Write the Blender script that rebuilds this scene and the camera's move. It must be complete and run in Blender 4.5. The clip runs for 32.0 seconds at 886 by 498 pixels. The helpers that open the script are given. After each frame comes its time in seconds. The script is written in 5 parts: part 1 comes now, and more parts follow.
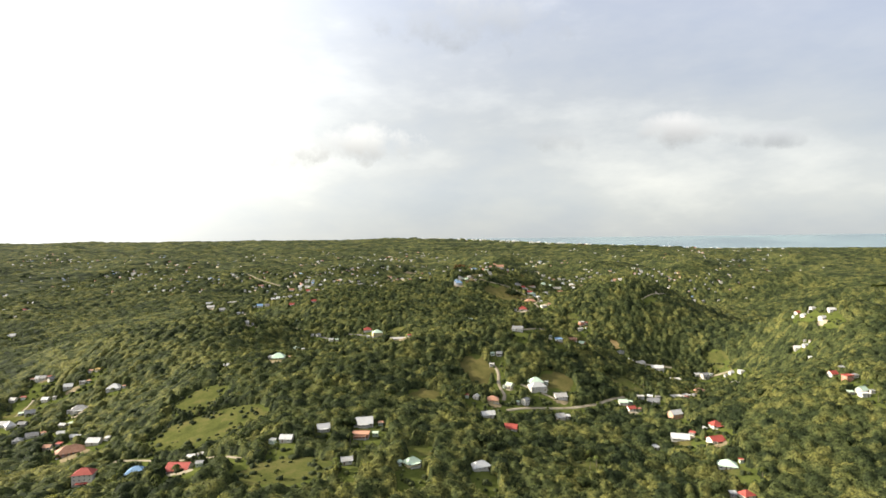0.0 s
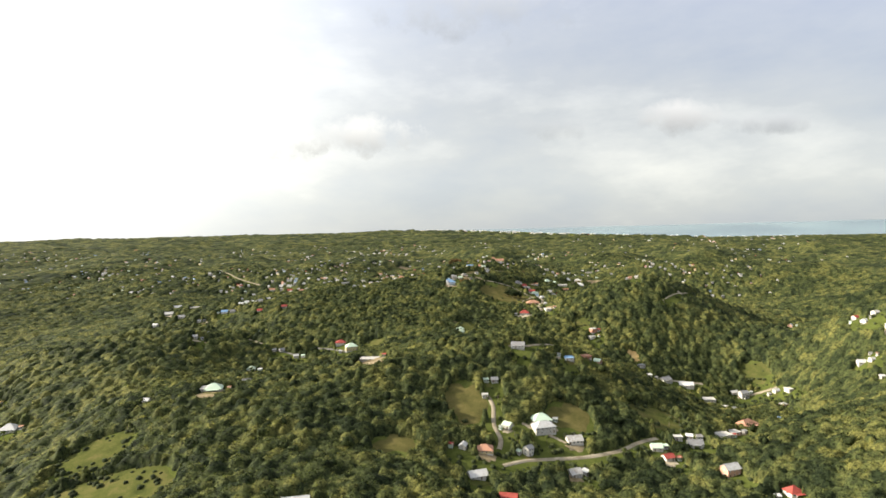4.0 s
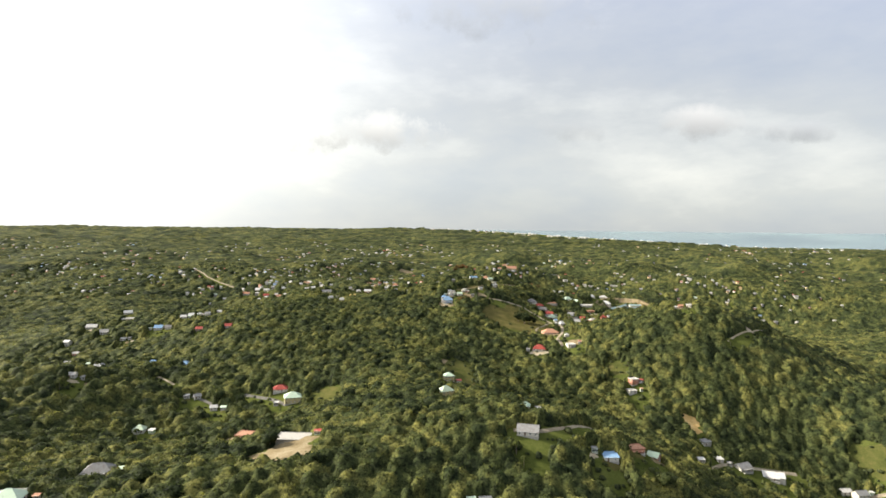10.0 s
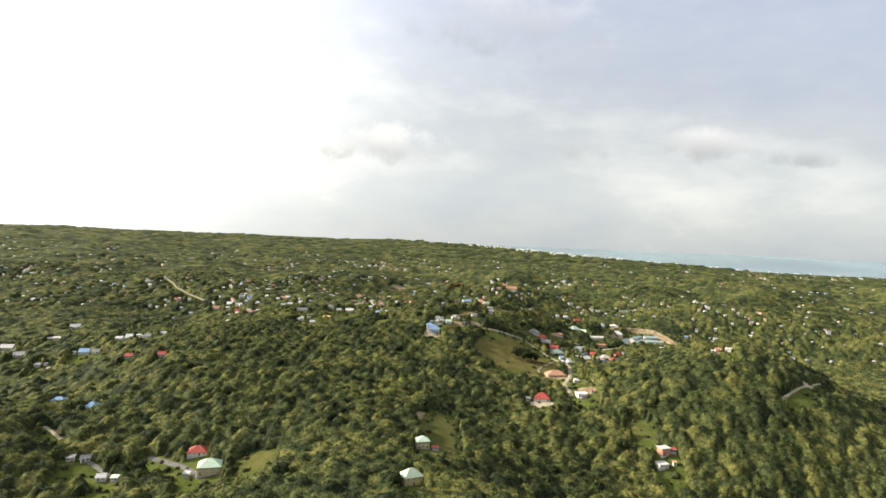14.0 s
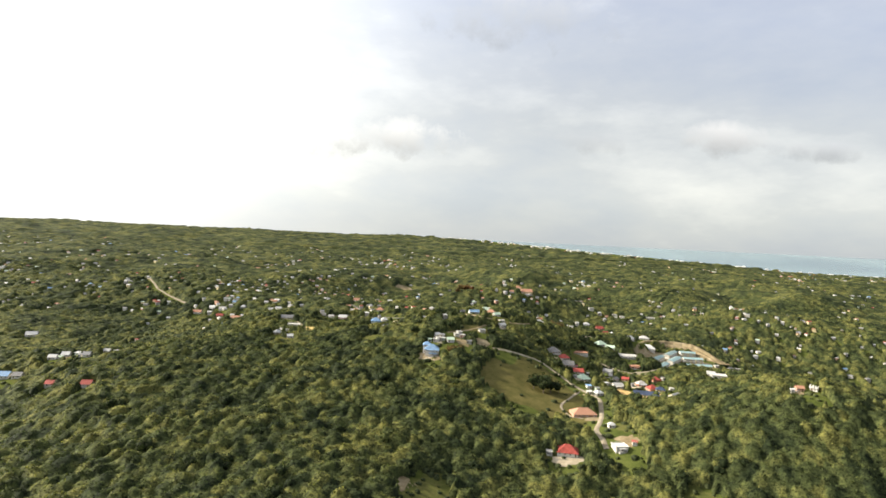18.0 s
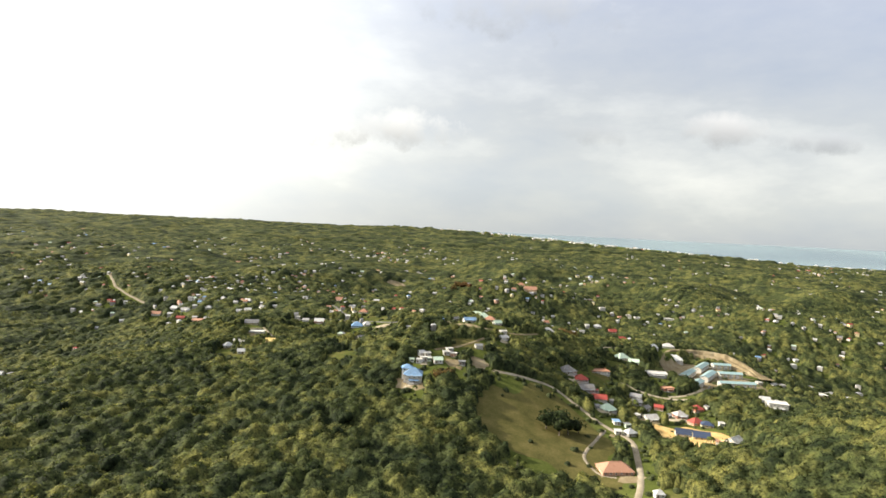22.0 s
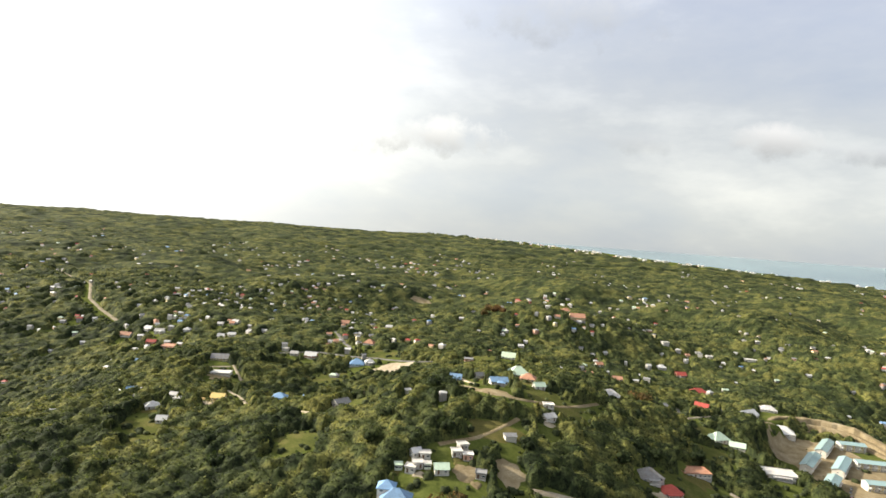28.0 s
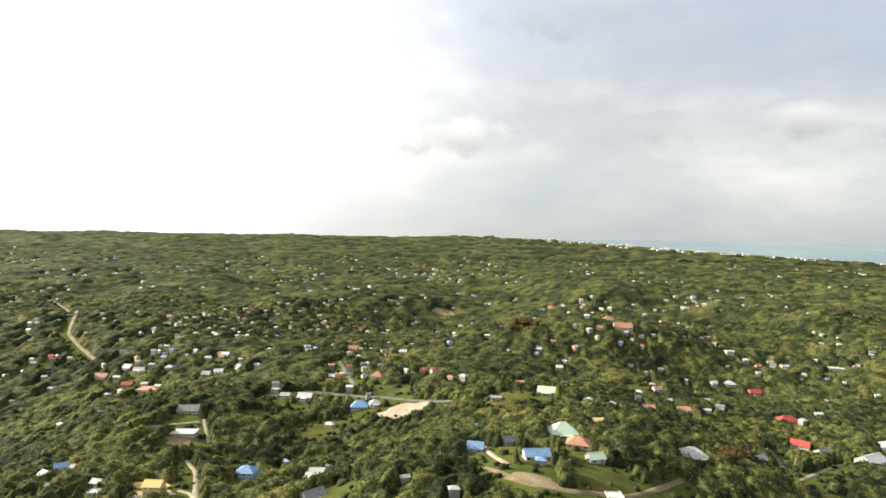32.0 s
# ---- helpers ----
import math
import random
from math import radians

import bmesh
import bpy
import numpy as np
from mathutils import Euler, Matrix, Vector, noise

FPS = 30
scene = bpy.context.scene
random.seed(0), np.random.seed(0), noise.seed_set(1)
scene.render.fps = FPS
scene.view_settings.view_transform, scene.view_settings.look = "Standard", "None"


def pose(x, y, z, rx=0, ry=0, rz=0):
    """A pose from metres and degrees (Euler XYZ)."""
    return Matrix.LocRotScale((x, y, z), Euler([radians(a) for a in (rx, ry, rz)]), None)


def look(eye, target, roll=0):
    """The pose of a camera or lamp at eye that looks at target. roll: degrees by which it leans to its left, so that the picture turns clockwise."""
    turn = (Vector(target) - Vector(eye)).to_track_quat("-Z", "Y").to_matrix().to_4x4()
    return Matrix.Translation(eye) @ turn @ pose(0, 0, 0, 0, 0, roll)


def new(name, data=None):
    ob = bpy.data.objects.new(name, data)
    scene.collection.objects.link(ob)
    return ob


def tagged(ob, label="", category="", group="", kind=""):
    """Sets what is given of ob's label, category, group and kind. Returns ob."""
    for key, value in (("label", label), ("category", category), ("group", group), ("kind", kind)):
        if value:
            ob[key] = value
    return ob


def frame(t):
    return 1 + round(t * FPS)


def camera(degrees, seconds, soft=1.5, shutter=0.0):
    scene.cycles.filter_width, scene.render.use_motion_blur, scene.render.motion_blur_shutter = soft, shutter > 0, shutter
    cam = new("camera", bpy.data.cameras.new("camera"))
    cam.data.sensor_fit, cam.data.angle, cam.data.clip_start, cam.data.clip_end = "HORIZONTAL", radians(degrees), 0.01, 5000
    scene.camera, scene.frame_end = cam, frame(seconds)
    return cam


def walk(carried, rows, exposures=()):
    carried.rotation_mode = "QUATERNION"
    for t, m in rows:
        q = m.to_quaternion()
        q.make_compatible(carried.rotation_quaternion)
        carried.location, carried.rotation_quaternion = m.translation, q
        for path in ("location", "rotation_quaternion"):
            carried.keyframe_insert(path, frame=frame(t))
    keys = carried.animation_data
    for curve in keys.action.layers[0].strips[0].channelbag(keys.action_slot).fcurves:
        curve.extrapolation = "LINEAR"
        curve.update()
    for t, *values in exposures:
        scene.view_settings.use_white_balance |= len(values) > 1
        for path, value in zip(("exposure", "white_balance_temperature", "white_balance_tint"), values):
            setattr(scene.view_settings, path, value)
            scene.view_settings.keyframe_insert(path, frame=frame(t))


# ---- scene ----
# Camera: a helicopter's straight flight over wooded hills, towards a coast.
cam = camera(76.0, 32.0, soft=1.65)
PATH = [
    (0, (-102.0, -487.1, 258.6), (-31.5, 510.3, 246.5), -0.71),
    (0.5, (-99.2, -470.1, 258.9), (-42.7, 528.1, 240.0), -1.63),
    (1, (-96.0, -453.2, 259.5), (-31.2, 544.5, 237.2), -1.44),
    (1.5, (-92.6, -436.2, 260.0), (-37.3, 562.1, 239.0), -0.99),
    (2, (-89.3, -419.2, 260.5), (-33.7, 579.0, 241.0), -1.60),
    (2.5, (-86.1, -402.2, 261.1), (-34.3, 596.2, 241.2), -1.89),
    (4.5, (-66.0, -328.6, 265.2), (23.0, 667.0, 236.1), -0.94),
    (5, (-62.5, -310.8, 266.6), (58.8, 681.4, 239.2), -0.58),
    (5.5, (-58.8, -293.0, 268.2), (29.5, 702.6, 236.3), -0.52),
    (6, (-55.0, -275.1, 269.6), (-13.6, 723.6, 241.4), -0.20),
    (6.5, (-51.3, -257.2, 270.5), (6.4, 740.4, 233.8), 0.90),
    (7, (-47.8, -239.3, 271.0), (65.3, 753.5, 231.4), 3.11),
    (7.5, (-44.4, -221.2, 271.5), (97.1, 768.3, 242.2), 3.58),
    (8, (-40.8, -202.8, 272.0), (65.3, 791.1, 240.5), 3.83),
    (8.5, (-37.1, -184.2, 272.7), (25.4, 813.2, 237.2), 2.69),
    (9, (-33.8, -166.1, 273.3), (-2.1, 832.6, 233.2), 1.49),
    (9.5, (-30.9, -148.4, 273.5), (-2.0, 850.5, 236.2), 0.95),
    (10, (-28.0, -131.1, 273.4), (13.5, 867.5, 241.9), 0.54),
    (10.5, (-24.9, -114.1, 273.4), (-6.5, 885.4, 247.3), 0.12),
    (11, (-21.8, -97.0, 273.5), (-28.6, 902.7, 249.9), -0.59),
    (11.5, (-18.8, -80.0, 273.7), (-0.3, 919.7, 262.1), -0.27),
    (12, (-16.0, -63.4, 274.1), (25.7, 935.7, 279.6), -0.05),
    (12.5, (-13.5, -47.2, 274.7), (28.1, 951.8, 286.6), -0.63),
    (13, (-10.8, -31.4, 275.7), (-5.1, 968.6, 282.6), -0.80),
    (13.5, (-8.1, -15.9, 276.8), (-6.9, 984.1, 269.7), 0.37),
    (14, (-5.5, -0.9, 277.7), (32.4, 998.3, 268.6), 2.44),
    (14.5, (-3.3, 14.2, 278.6), (41.5, 1013.1, 266.6), 3.91),
    (15, (-1.0, 29.5, 279.2), (19.9, 1029.2, 271.3), 3.64),
    (15.5, (1.0, 45.1, 279.6), (-2.6, 1045.0, 275.4), 3.57),
    (17.5, (9.6, 111.3, 284.6), (-5.7, 1111.0, 270.6), 2.62),
    (18, (12.1, 128.3, 284.9), (26.6, 1128.0, 265.9), 2.74),
    (18.5, (14.3, 145.3, 285.2), (66.9, 1143.7, 268.9), 3.03),
    (19, (16.0, 161.9, 285.4), (55.3, 1161.0, 267.1), 3.06),
    (19.5, (17.3, 178.2, 285.7), (24.7, 1178.0, 265.3), 2.21),
    (20, (18.4, 194.4, 286.0), (11.8, 1193.9, 254.0), 1.65),
    (20.5, (19.7, 210.7, 286.1), (8.6, 1209.9, 252.7), 1.67),
    (21, (21.2, 227.2, 286.2), (12.8, 1226.0, 246.8), 2.54),
    (21.5, (23.3, 243.8, 286.1), (20.3, 1242.6, 243.0), 3.29),
    (22, (25.8, 260.3, 285.9), (40.8, 1259.4, 251.6), 2.78),
    (22.5, (28.0, 276.4, 285.9), (64.6, 1275.1, 251.2), 2.61),
    (23, (29.8, 291.7, 286.2), (53.4, 1291.0, 257.5), 2.05),
    (23.5, (31.3, 306.5, 286.9), (33.0, 1306.3, 264.6), 1.30),
    (24, (32.8, 321.3, 287.6), (37.0, 1321.1, 268.3), 0.45),
    (24.5, (34.1, 336.3, 288.4), (43.6, 1336.1, 274.3), 1.03),
    (25, (35.4, 351.3, 289.3), (25.2, 1351.1, 274.0), 0.74),
    (25.5, (36.8, 366.6, 290.0), (-2.6, 1365.5, 266.9), 1.03),
    (27.5, (39.1, 427.4, 294.1), (49.2, 1427.2, 278.3), 4.35),
    (28, (40.5, 443.2, 295.0), (-11.7, 1441.5, 269.0), 4.21),
    (28.5, (41.6, 458.9, 296.0), (-14.2, 1456.9, 266.8), 4.68),
    (29, (42.3, 474.4, 296.8), (31.8, 1474.1, 279.1), 5.03),
    (29.5, (42.8, 489.7, 297.6), (38.1, 1489.6, 287.7), 4.99),
    (30, (43.3, 505.0, 298.4), (-13.6, 1503.3, 285.8), 4.06),
    (30.5, (43.8, 520.3, 299.3), (-31.5, 1517.3, 281.5), 3.14),
    (31, (44.4, 535.5, 300.1), (8.1, 1534.7, 283.5), 3.03),
    (31.5, (45.1, 550.9, 300.7), (-4.7, 1549.5, 283.2), 1.64),
    (32, (46.2, 566.8, 301.4), (-54.2, 1561.4, 276.0), 0.92),
]
walk(cam, [(t, look(eye, target, roll)) for t, eye, target, roll in PATH])

# ---- world, sun ----
SUN_AZ, SUN_EL = radians(-78.0), radians(28.0)  # azimuth from +y to the right
SUN_WAY = Vector((math.sin(SUN_AZ) * math.cos(SUN_EL), math.cos(SUN_AZ) * math.cos(SUN_EL), math.sin(SUN_EL)))
scene.view_settings.exposure = 1.12


class Nodes:
    """Short-hand for building node trees."""

    def __init__(self, tree):
        self.tree = tree
        tree.nodes.clear()

    def add(self, kind, *links, **values):
        n = self.tree.nodes.new(kind)
        for key, value in values.items():
            if key.startswith("in_"):
                n.inputs[int(key[3:])].default_value = value
            elif key == "op":
                n.operation = value
            elif key == "blend":
                n.blend_type = value
            elif key == "sky":
                n.sky_type = value
        for slot, out in links:
            self.tree.links.new(out, n.inputs[slot])
        return n

    def math(self, op, a, b=0.0, clamp=False):
        n = self.tree.nodes.new("ShaderNodeMath")
        n.operation, n.use_clamp = op, clamp
        for slot, v in ((0, a), (1, b)):
            if isinstance(v, (int, float)):
                n.inputs[slot].default_value = v
            else:
                self.tree.links.new(v, n.inputs[slot])
        return n.outputs[0]

    def ramp(self, fac, *stops):
        n = self.tree.nodes.new("ShaderNodeValToRGB")
        self.tree.links.new(fac, n.inputs[0])
        e = n.color_ramp.elements
        while len(e) < len(stops):
            e.new(0.5)
        for el, (p, c) in zip(e, stops):
            el.position, el.color = p, (*c, 1) if len(c) == 3 else c
        return n.outputs[0]

    def noise(self, scale, detail=4.0, rough=0.55, vector=None, dims="3D"):
        n = self.tree.nodes.new("ShaderNodeTexNoise")
        n.inputs["Scale"].default_value, n.inputs["Detail"].default_value, n.inputs["Roughness"].default_value = scale, detail, rough
        if vector is not None:
            self.tree.links.new(vector, n.inputs["Vector"])
        return n

    def mix(self, fac, a, b, blend="MIX"):
        n = self.tree.nodes.new("ShaderNodeMix")
        n.data_type, n.blend_type = "RGBA", blend
        for slot, v in ((0, fac), (6, a), (7, b)):
            if isinstance(v, (int, float)):
                n.inputs[slot].default_value = v
            elif isinstance(v, tuple):
                n.inputs[slot].default_value = (*v, 1)
            else:
                self.tree.links.new(v, n.inputs[slot])
        return n.outputs[2]


world = bpy.data.worlds.new("sky")
scene.world = world
world.use_nodes = True
w = Nodes(world.node_tree)
sky = w.add("ShaderNodeTexSky", sky="NISHITA")
sky.sun_disc, sky.sun_elevation, sky.sun_rotation = False, SUN_EL, SUN_AZ
sky.air_density, sky.dust_density, sky.altitude = 1.0, 2.0, 200
place = w.add("ShaderNodeTexCoord").outputs["Generated"]
part_of = w.add("ShaderNodeSeparateXYZ", (0, place))
dx, dy, dz = part_of.outputs
flat_dy = w.math("MAXIMUM", dy, 0.02)
across, up = w.math("DIVIDE", dx, flat_dy), w.math("DIVIDE", dz, flat_dy)
# thin high cloud that brightens towards the sun, greyer and bluer away from it
toward = w.tree.nodes.new("ShaderNodeVectorMath")
toward.operation = "DOT_PRODUCT"
w.tree.links.new(place, toward.inputs[0])
toward.inputs[1].default_value = SUN_WAY
near_sun = w.math("MAXIMUM", toward.outputs["Value"], 0.0)
stretch = w.tree.nodes.new("ShaderNodeMapping")
stretch.inputs["Scale"].default_value = (1.0, 1.0, 2.6)
w.tree.links.new(place, stretch.inputs["Vector"])
veil = w.noise(2.0, 6, 0.55, stretch.outputs[0]).outputs[0]
wisps = w.noise(5.5, 5, 0.6, stretch.outputs[0]).outputs[0]
veil = w.math("ADD", w.math("MULTIPLY", veil, 0.75), w.math("MULTIPLY", wisps, 0.25))
haze = w.ramp(w.math("MULTIPLY", up, 1.2), (0.0, (0.27, 0.28, 0.272)), (0.11, (0.318, 0.322, 0.308)), (0.26, (0.285, 0.293, 0.292)), (0.5, (0.262, 0.28, 0.318)))
high = w.ramp(veil, (0.38, (0.86, 0.9, 0.98)), (0.5, (1.0, 1.01, 1.03)), (0.62, (1.32, 1.3, 1.26)))
haze = w.mix(1.0, haze, high, "MULTIPLY")
glow = w.math("ADD", w.math("MULTIPLY", w.math("POWER", near_sun, 40.0), 2.5), w.math("MULTIPLY", w.math("POWER", near_sun, 2.5), 1.05))
glow_colour = w.tree.nodes.new("ShaderNodeVectorMath")
glow_colour.operation = "SCALE"
glow_colour.inputs[0].default_value = (1.0, 0.965, 0.86)
w.tree.links.new(glow, glow_colour.inputs["Scale"])
haze = w.mix(1.0, haze, glow_colour.outputs[0], "ADD")
ragged = w.noise(19.0, 7, 0.62, place).outputs[0]


def cloud(under, u0, v0, wide, tall, bright, dense):
    """A low cumulus at a direction: u to the right, v up, as tangents from +y."""
    u, v = w.math("SUBTRACT", across, u0), w.math("SUBTRACT", up, v0)
    far = w.math("ADD", w.math("POWER", w.math("ABSOLUTE", w.math("DIVIDE", u, wide)), 2.0), w.math("POWER", w.math("ABSOLUTE", w.math("DIVIDE", v, tall)), 2.0))
    body = w.math("SUBTRACT", w.math("ADD", 0.8, w.math("MULTIPLY", w.math("SUBTRACT", ragged, 0.5), 3.6)), w.math("MULTIPLY", far, 0.75))
    mask = w.math("MULTIPLY", w.math("MULTIPLY", body, 0.9, True), dense)
    tint = w.ramp(w.math("ADD", w.math("MULTIPLY", w.math("DIVIDE", v, tall), 0.4), 0.5), (0.15, tuple(0.48 * c for c in bright)), (0.7, bright))
    return w.mix(mask, under, tint)


haze = cloud(haze, -0.085, 0.172, 0.12, 0.036, (0.49, 0.48, 0.45), 1.0)
haze = cloud(haze, -0.2, 0.15, 0.08, 0.022, (0.42, 0.41, 0.38), 0.7)
haze = cloud(haze, 0.485, 0.2, 0.085, 0.032, (0.42, 0.41, 0.395), 0.85)
haze = cloud(haze, 0.67, 0.19, 0.09, 0.022, (0.35, 0.35, 0.352), 0.7)
haze = cloud(haze, 0.27, 0.18, 0.07, 0.022, (0.33, 0.33, 0.325), 0.4)
haze = cloud(haze, 0.12, 0.4, 0.16, 0.06, (0.4, 0.4, 0.39), 0.5)
clear = w.tree.nodes.new("ShaderNodeVectorMath")
clear.operation = "SCALE"
clear.inputs["Scale"].default_value = 0.008
w.tree.links.new(sky.outputs[0], clear.inputs[0])
both = w.mix(1.0, haze, clear.outputs[0], "ADD")
back = w.add("ShaderNodeBackground", (0, both), in_1=1.0)
w.add("ShaderNodeOutputWorld", (0, back.outputs[0]))

sun = new("sun", bpy.data.lights.new("sun", "SUN"))
sun.data.energy, sun.data.angle, sun.data.color = 5.0, radians(0.6), (1.0, 0.9, 0.74)
sun.matrix_world = look(SUN_WAY * 900, (0, 0, 0))

# ---- terrain ----
HILLS = []
PADS = [(327, 885, 48, 122), (362, 930, 52, 122), (396, 975, 46, 122)]  # levelled building plots: place, radius, level


def hill(x, y, h, r=88):
    HILLS.append((x, y, r, h))


hill(-190, -330, -2)
hill(-77, -330, 1)
hill(149, -330, -3)
hill(262, -330, -1)
hill(-134, -232, -4)
hill(-21, -232, -6)
hill(92, -232, -5)
hill(205, -232, -4)
hill(-416, -134, -1)
hill(-303, -134, 5)
hill(-190, -134, 11)
hill(-77, -134, 1)
hill(36, -134, -3)
hill(149, -134, -4)
hill(262, -134, 4)
hill(375, -134, 4)
hill(-473, -36, -3)
hill(-360, -36, -9)
hill(-134, -36, 12)
hill(-21, -36, 6)
hill(92, -36, -3)
hill(205, -36, 7)
hill(318, -36, 24)
hill(431, -36, 3)
hill(-529, 62, -8)
hill(-416, 62, -7)
hill(-303, 62, -1)
hill(-190, 62, 3)
hill(-77, 62, -3)
hill(36, 62, -9)
hill(149, 62, -13)
hill(262, 62, 8)
hill(375, 62, 15)
hill(601, 62, -1)
hill(-586, 160, -18)
hill(-473, 160, -14)
hill(-360, 160, 4)
hill(-247, 160, 20)
hill(-134, 160, 12)
hill(-21, 160, 3)
hill(92, 160, 8)
hill(205, 160, -11)
hill(318, 160, -10)
hill(431, 160, 9)
hill(544, 160, 12)
hill(657, 160, 1)
hill(-755, 258, -7)
hill(-642, 258, -8)
hill(-416, 258, 4)
hill(-303, 258, -1)
hill(-190, 258, -4)
hill(-77, 258, 15)
hill(36, 258, 27)
hill(149, 258, 19)
hill(262, 258, -17)
hill(375, 258, -30)
hill(488, 258, 40)
hill(601, 258, 19)
hill(714, 258, 2)
hill(-812, 356, -2)
hill(-699, 356, -2)
hill(-586, 356, 2)
hill(-473, 356, 16)
hill(-360, 356, 18)
hill(-247, 356, -12)
hill(-134, 356, -7)
hill(-21, 356, 11)
hill(92, 356, -13)
hill(205, 356, -7)
hill(318, 356, -29)
hill(431, 356, 2)
hill(544, 356, 19)
hill(657, 356, -3)
hill(770, 356, 4)
hill(-868, 454, -3)
hill(-755, 454, -2)
hill(-642, 454, 1)
hill(-529, 454, 1)
hill(-416, 454, 12)
hill(-303, 454, 9)
hill(-190, 454, 5)
hill(-77, 454, 13)
hill(36, 454, 1)
hill(149, 454, -7)
hill(262, 454, 15)
hill(375, 454, 8)
hill(488, 454, -12)
hill(601, 454, -24)
hill(714, 454, 1)
hill(827, 454, 12)
hill(940, 454, 7)
hill(-1038, 552, -7)
hill(-925, 552, -11)
hill(-812, 552, -18)
hill(-699, 552, -7)
hill(-586, 552, -3)
hill(-473, 552, -14)
hill(-360, 552, -14)
hill(-247, 552, 6)
hill(-134, 552, 11)
hill(-21, 552, 6)
hill(92, 552, 3)
hill(205, 552, 15)
hill(318, 552, 36)
hill(431, 552, 9)
hill(544, 552, -14)
hill(657, 552, -1)
hill(770, 552, 15)
hill(883, 552, 11)
hill(996, 552, 4)
hill(-1094, 650, -12)
hill(-981, 650, -11)
hill(-868, 650, -15)
hill(-755, 650, -16)
hill(-642, 650, -2)
hill(-529, 650, 1)
hill(-416, 650, 2)
hill(-303, 650, 10)
hill(-190, 650, 10)
hill(-77, 650, 1)
hill(36, 650, 13)
hill(149, 650, -5)
hill(262, 650, 2)
hill(375, 650, 17)
hill(601, 650, -3)
hill(714, 650, 6)
hill(827, 650, 7)
hill(940, 650, 3)
hill(1053, 650, 2)
hill(-1151, 748, -11)
hill(-1038, 748, -8)
hill(-925, 748, -5)
hill(-812, 748, -7)
hill(-699, 748, -6)
hill(-473, 748, 12)
hill(-360, 748, 8)
hill(-247, 748, 9)
hill(-134, 748, 3)
hill(-21, 748, 12)
hill(92, 748, 21)
hill(205, 748, -16)
hill(318, 748, 7)
hill(431, 748, -1)
hill(544, 748, -11)
hill(657, 748, -7)
hill(770, 748, -1)
hill(883, 748, -1)
hill(1109, 748, 2)
hill(-1207, 846, -3)
hill(-1094, 846, -5)
hill(-981, 846, -6)
hill(-868, 846, -8)
hill(-755, 846, -10)
hill(-642, 846, -11)
hill(-529, 846, -10)
hill(-416, 846, -14)
hill(-303, 846, -6)
hill(-190, 846, 14)
hill(-77, 846, 4)
hill(36, 846, 29)
hill(149, 846, 13)
hill(262, 846, 1)
hill(375, 846, -4)
hill(488, 846, -12)
hill(601, 846, -11)
hill(714, 846, -9)
hill(827, 846, -9)
hill(940, 846, -11)
hill(1053, 846, -6)
hill(-1264, 944, 1)
hill(-1151, 944, -1)
hill(-1038, 944, -4)
hill(-925, 944, -9)
hill(-812, 944, -12)
hill(-699, 944, -10)
hill(-586, 944, -7)
hill(-473, 944, -13)
hill(-360, 944, -12)
hill(-247, 944, 8)
hill(-134, 944, -9)
hill(-21, 944, -9)
hill(92, 944, 17)
hill(205, 944, 5)
hill(318, 944, 4)
hill(431, 944, -3)
hill(544, 944, -8)
hill(657, 944, -20)
hill(770, 944, -19)
hill(883, 944, -19)
hill(996, 944, -13)
hill(1109, 944, -2)
hill(1222, 944, 2)
hill(-1320, 1042, 1)
hill(-1094, 1042, -1)
hill(-981, 1042, -3)
hill(-868, 1042, -6)
hill(-755, 1042, -6)
hill(-642, 1042, -4)
hill(-529, 1042, -7)
hill(-416, 1042, -10)
hill(-303, 1042, 6)
hill(-190, 1042, 5)
hill(-77, 1042, -11)
hill(36, 1042, 10)
hill(149, 1042, 3)
hill(262, 1042, -9)
hill(375, 1042, 2)
hill(488, 1042, -4)
hill(601, 1042, -24)
hill(714, 1042, -21)
hill(827, 1042, -14)
hill(940, 1042, -9)
hill(1166, 1042, 3)
hill(-1151, 1140, -1)
hill(-1038, 1140, -2)
hill(-925, 1140, -2)
hill(-812, 1140, -2)
hill(-699, 1140, -4)
hill(-586, 1140, -10)
hill(-473, 1140, -16)
hill(-360, 1140, -14)
hill(-247, 1140, -4)
hill(-134, 1140, -2)
hill(-21, 1140, 9)
hill(92, 1140, 5)
hill(205, 1140, 5)
hill(318, 1140, -1)
hill(431, 1140, -2)
hill(544, 1140, -13)
hill(657, 1140, -14)
hill(770, 1140, -5)
hill(883, 1140, -2)
hill(996, 1140, 4)
hill(1109, 1140, 5)
hill(1222, 1140, 1)
hill(1335, 1140, -1)
hill(-1320, 1238, 1)
hill(-1207, 1238, 1)
hill(-1094, 1238, -3)
hill(-981, 1238, -3)
hill(-868, 1238, -1)
hill(-755, 1238, 1)
hill(-642, 1238, -1)
hill(-529, 1238, -6)
hill(-303, 1238, 5)
hill(-190, 1238, 3)
hill(-77, 1238, 3)
hill(36, 1238, -8)
hill(149, 1238, -9)
hill(262, 1238, -16)
hill(375, 1238, -14)
hill(488, 1238, -5)
hill(714, 1238, 5)
hill(827, 1238, 4)
hill(940, 1238, 5)
hill(1053, 1238, 4)
hill(1166, 1238, -1)
hill(1279, 1238, -1)
hill(-1264, 1336, 5)
hill(-1151, 1336, 2)
hill(-1038, 1336, -3)
hill(-925, 1336, -2)
hill(-699, 1336, 5)
hill(-586, 1336, 6)
hill(-473, 1336, 8)
hill(-360, 1336, 5)
hill(-21, 1336, 4)
hill(92, 1336, 8)
hill(205, 1336, 6)
hill(318, 1336, -11)
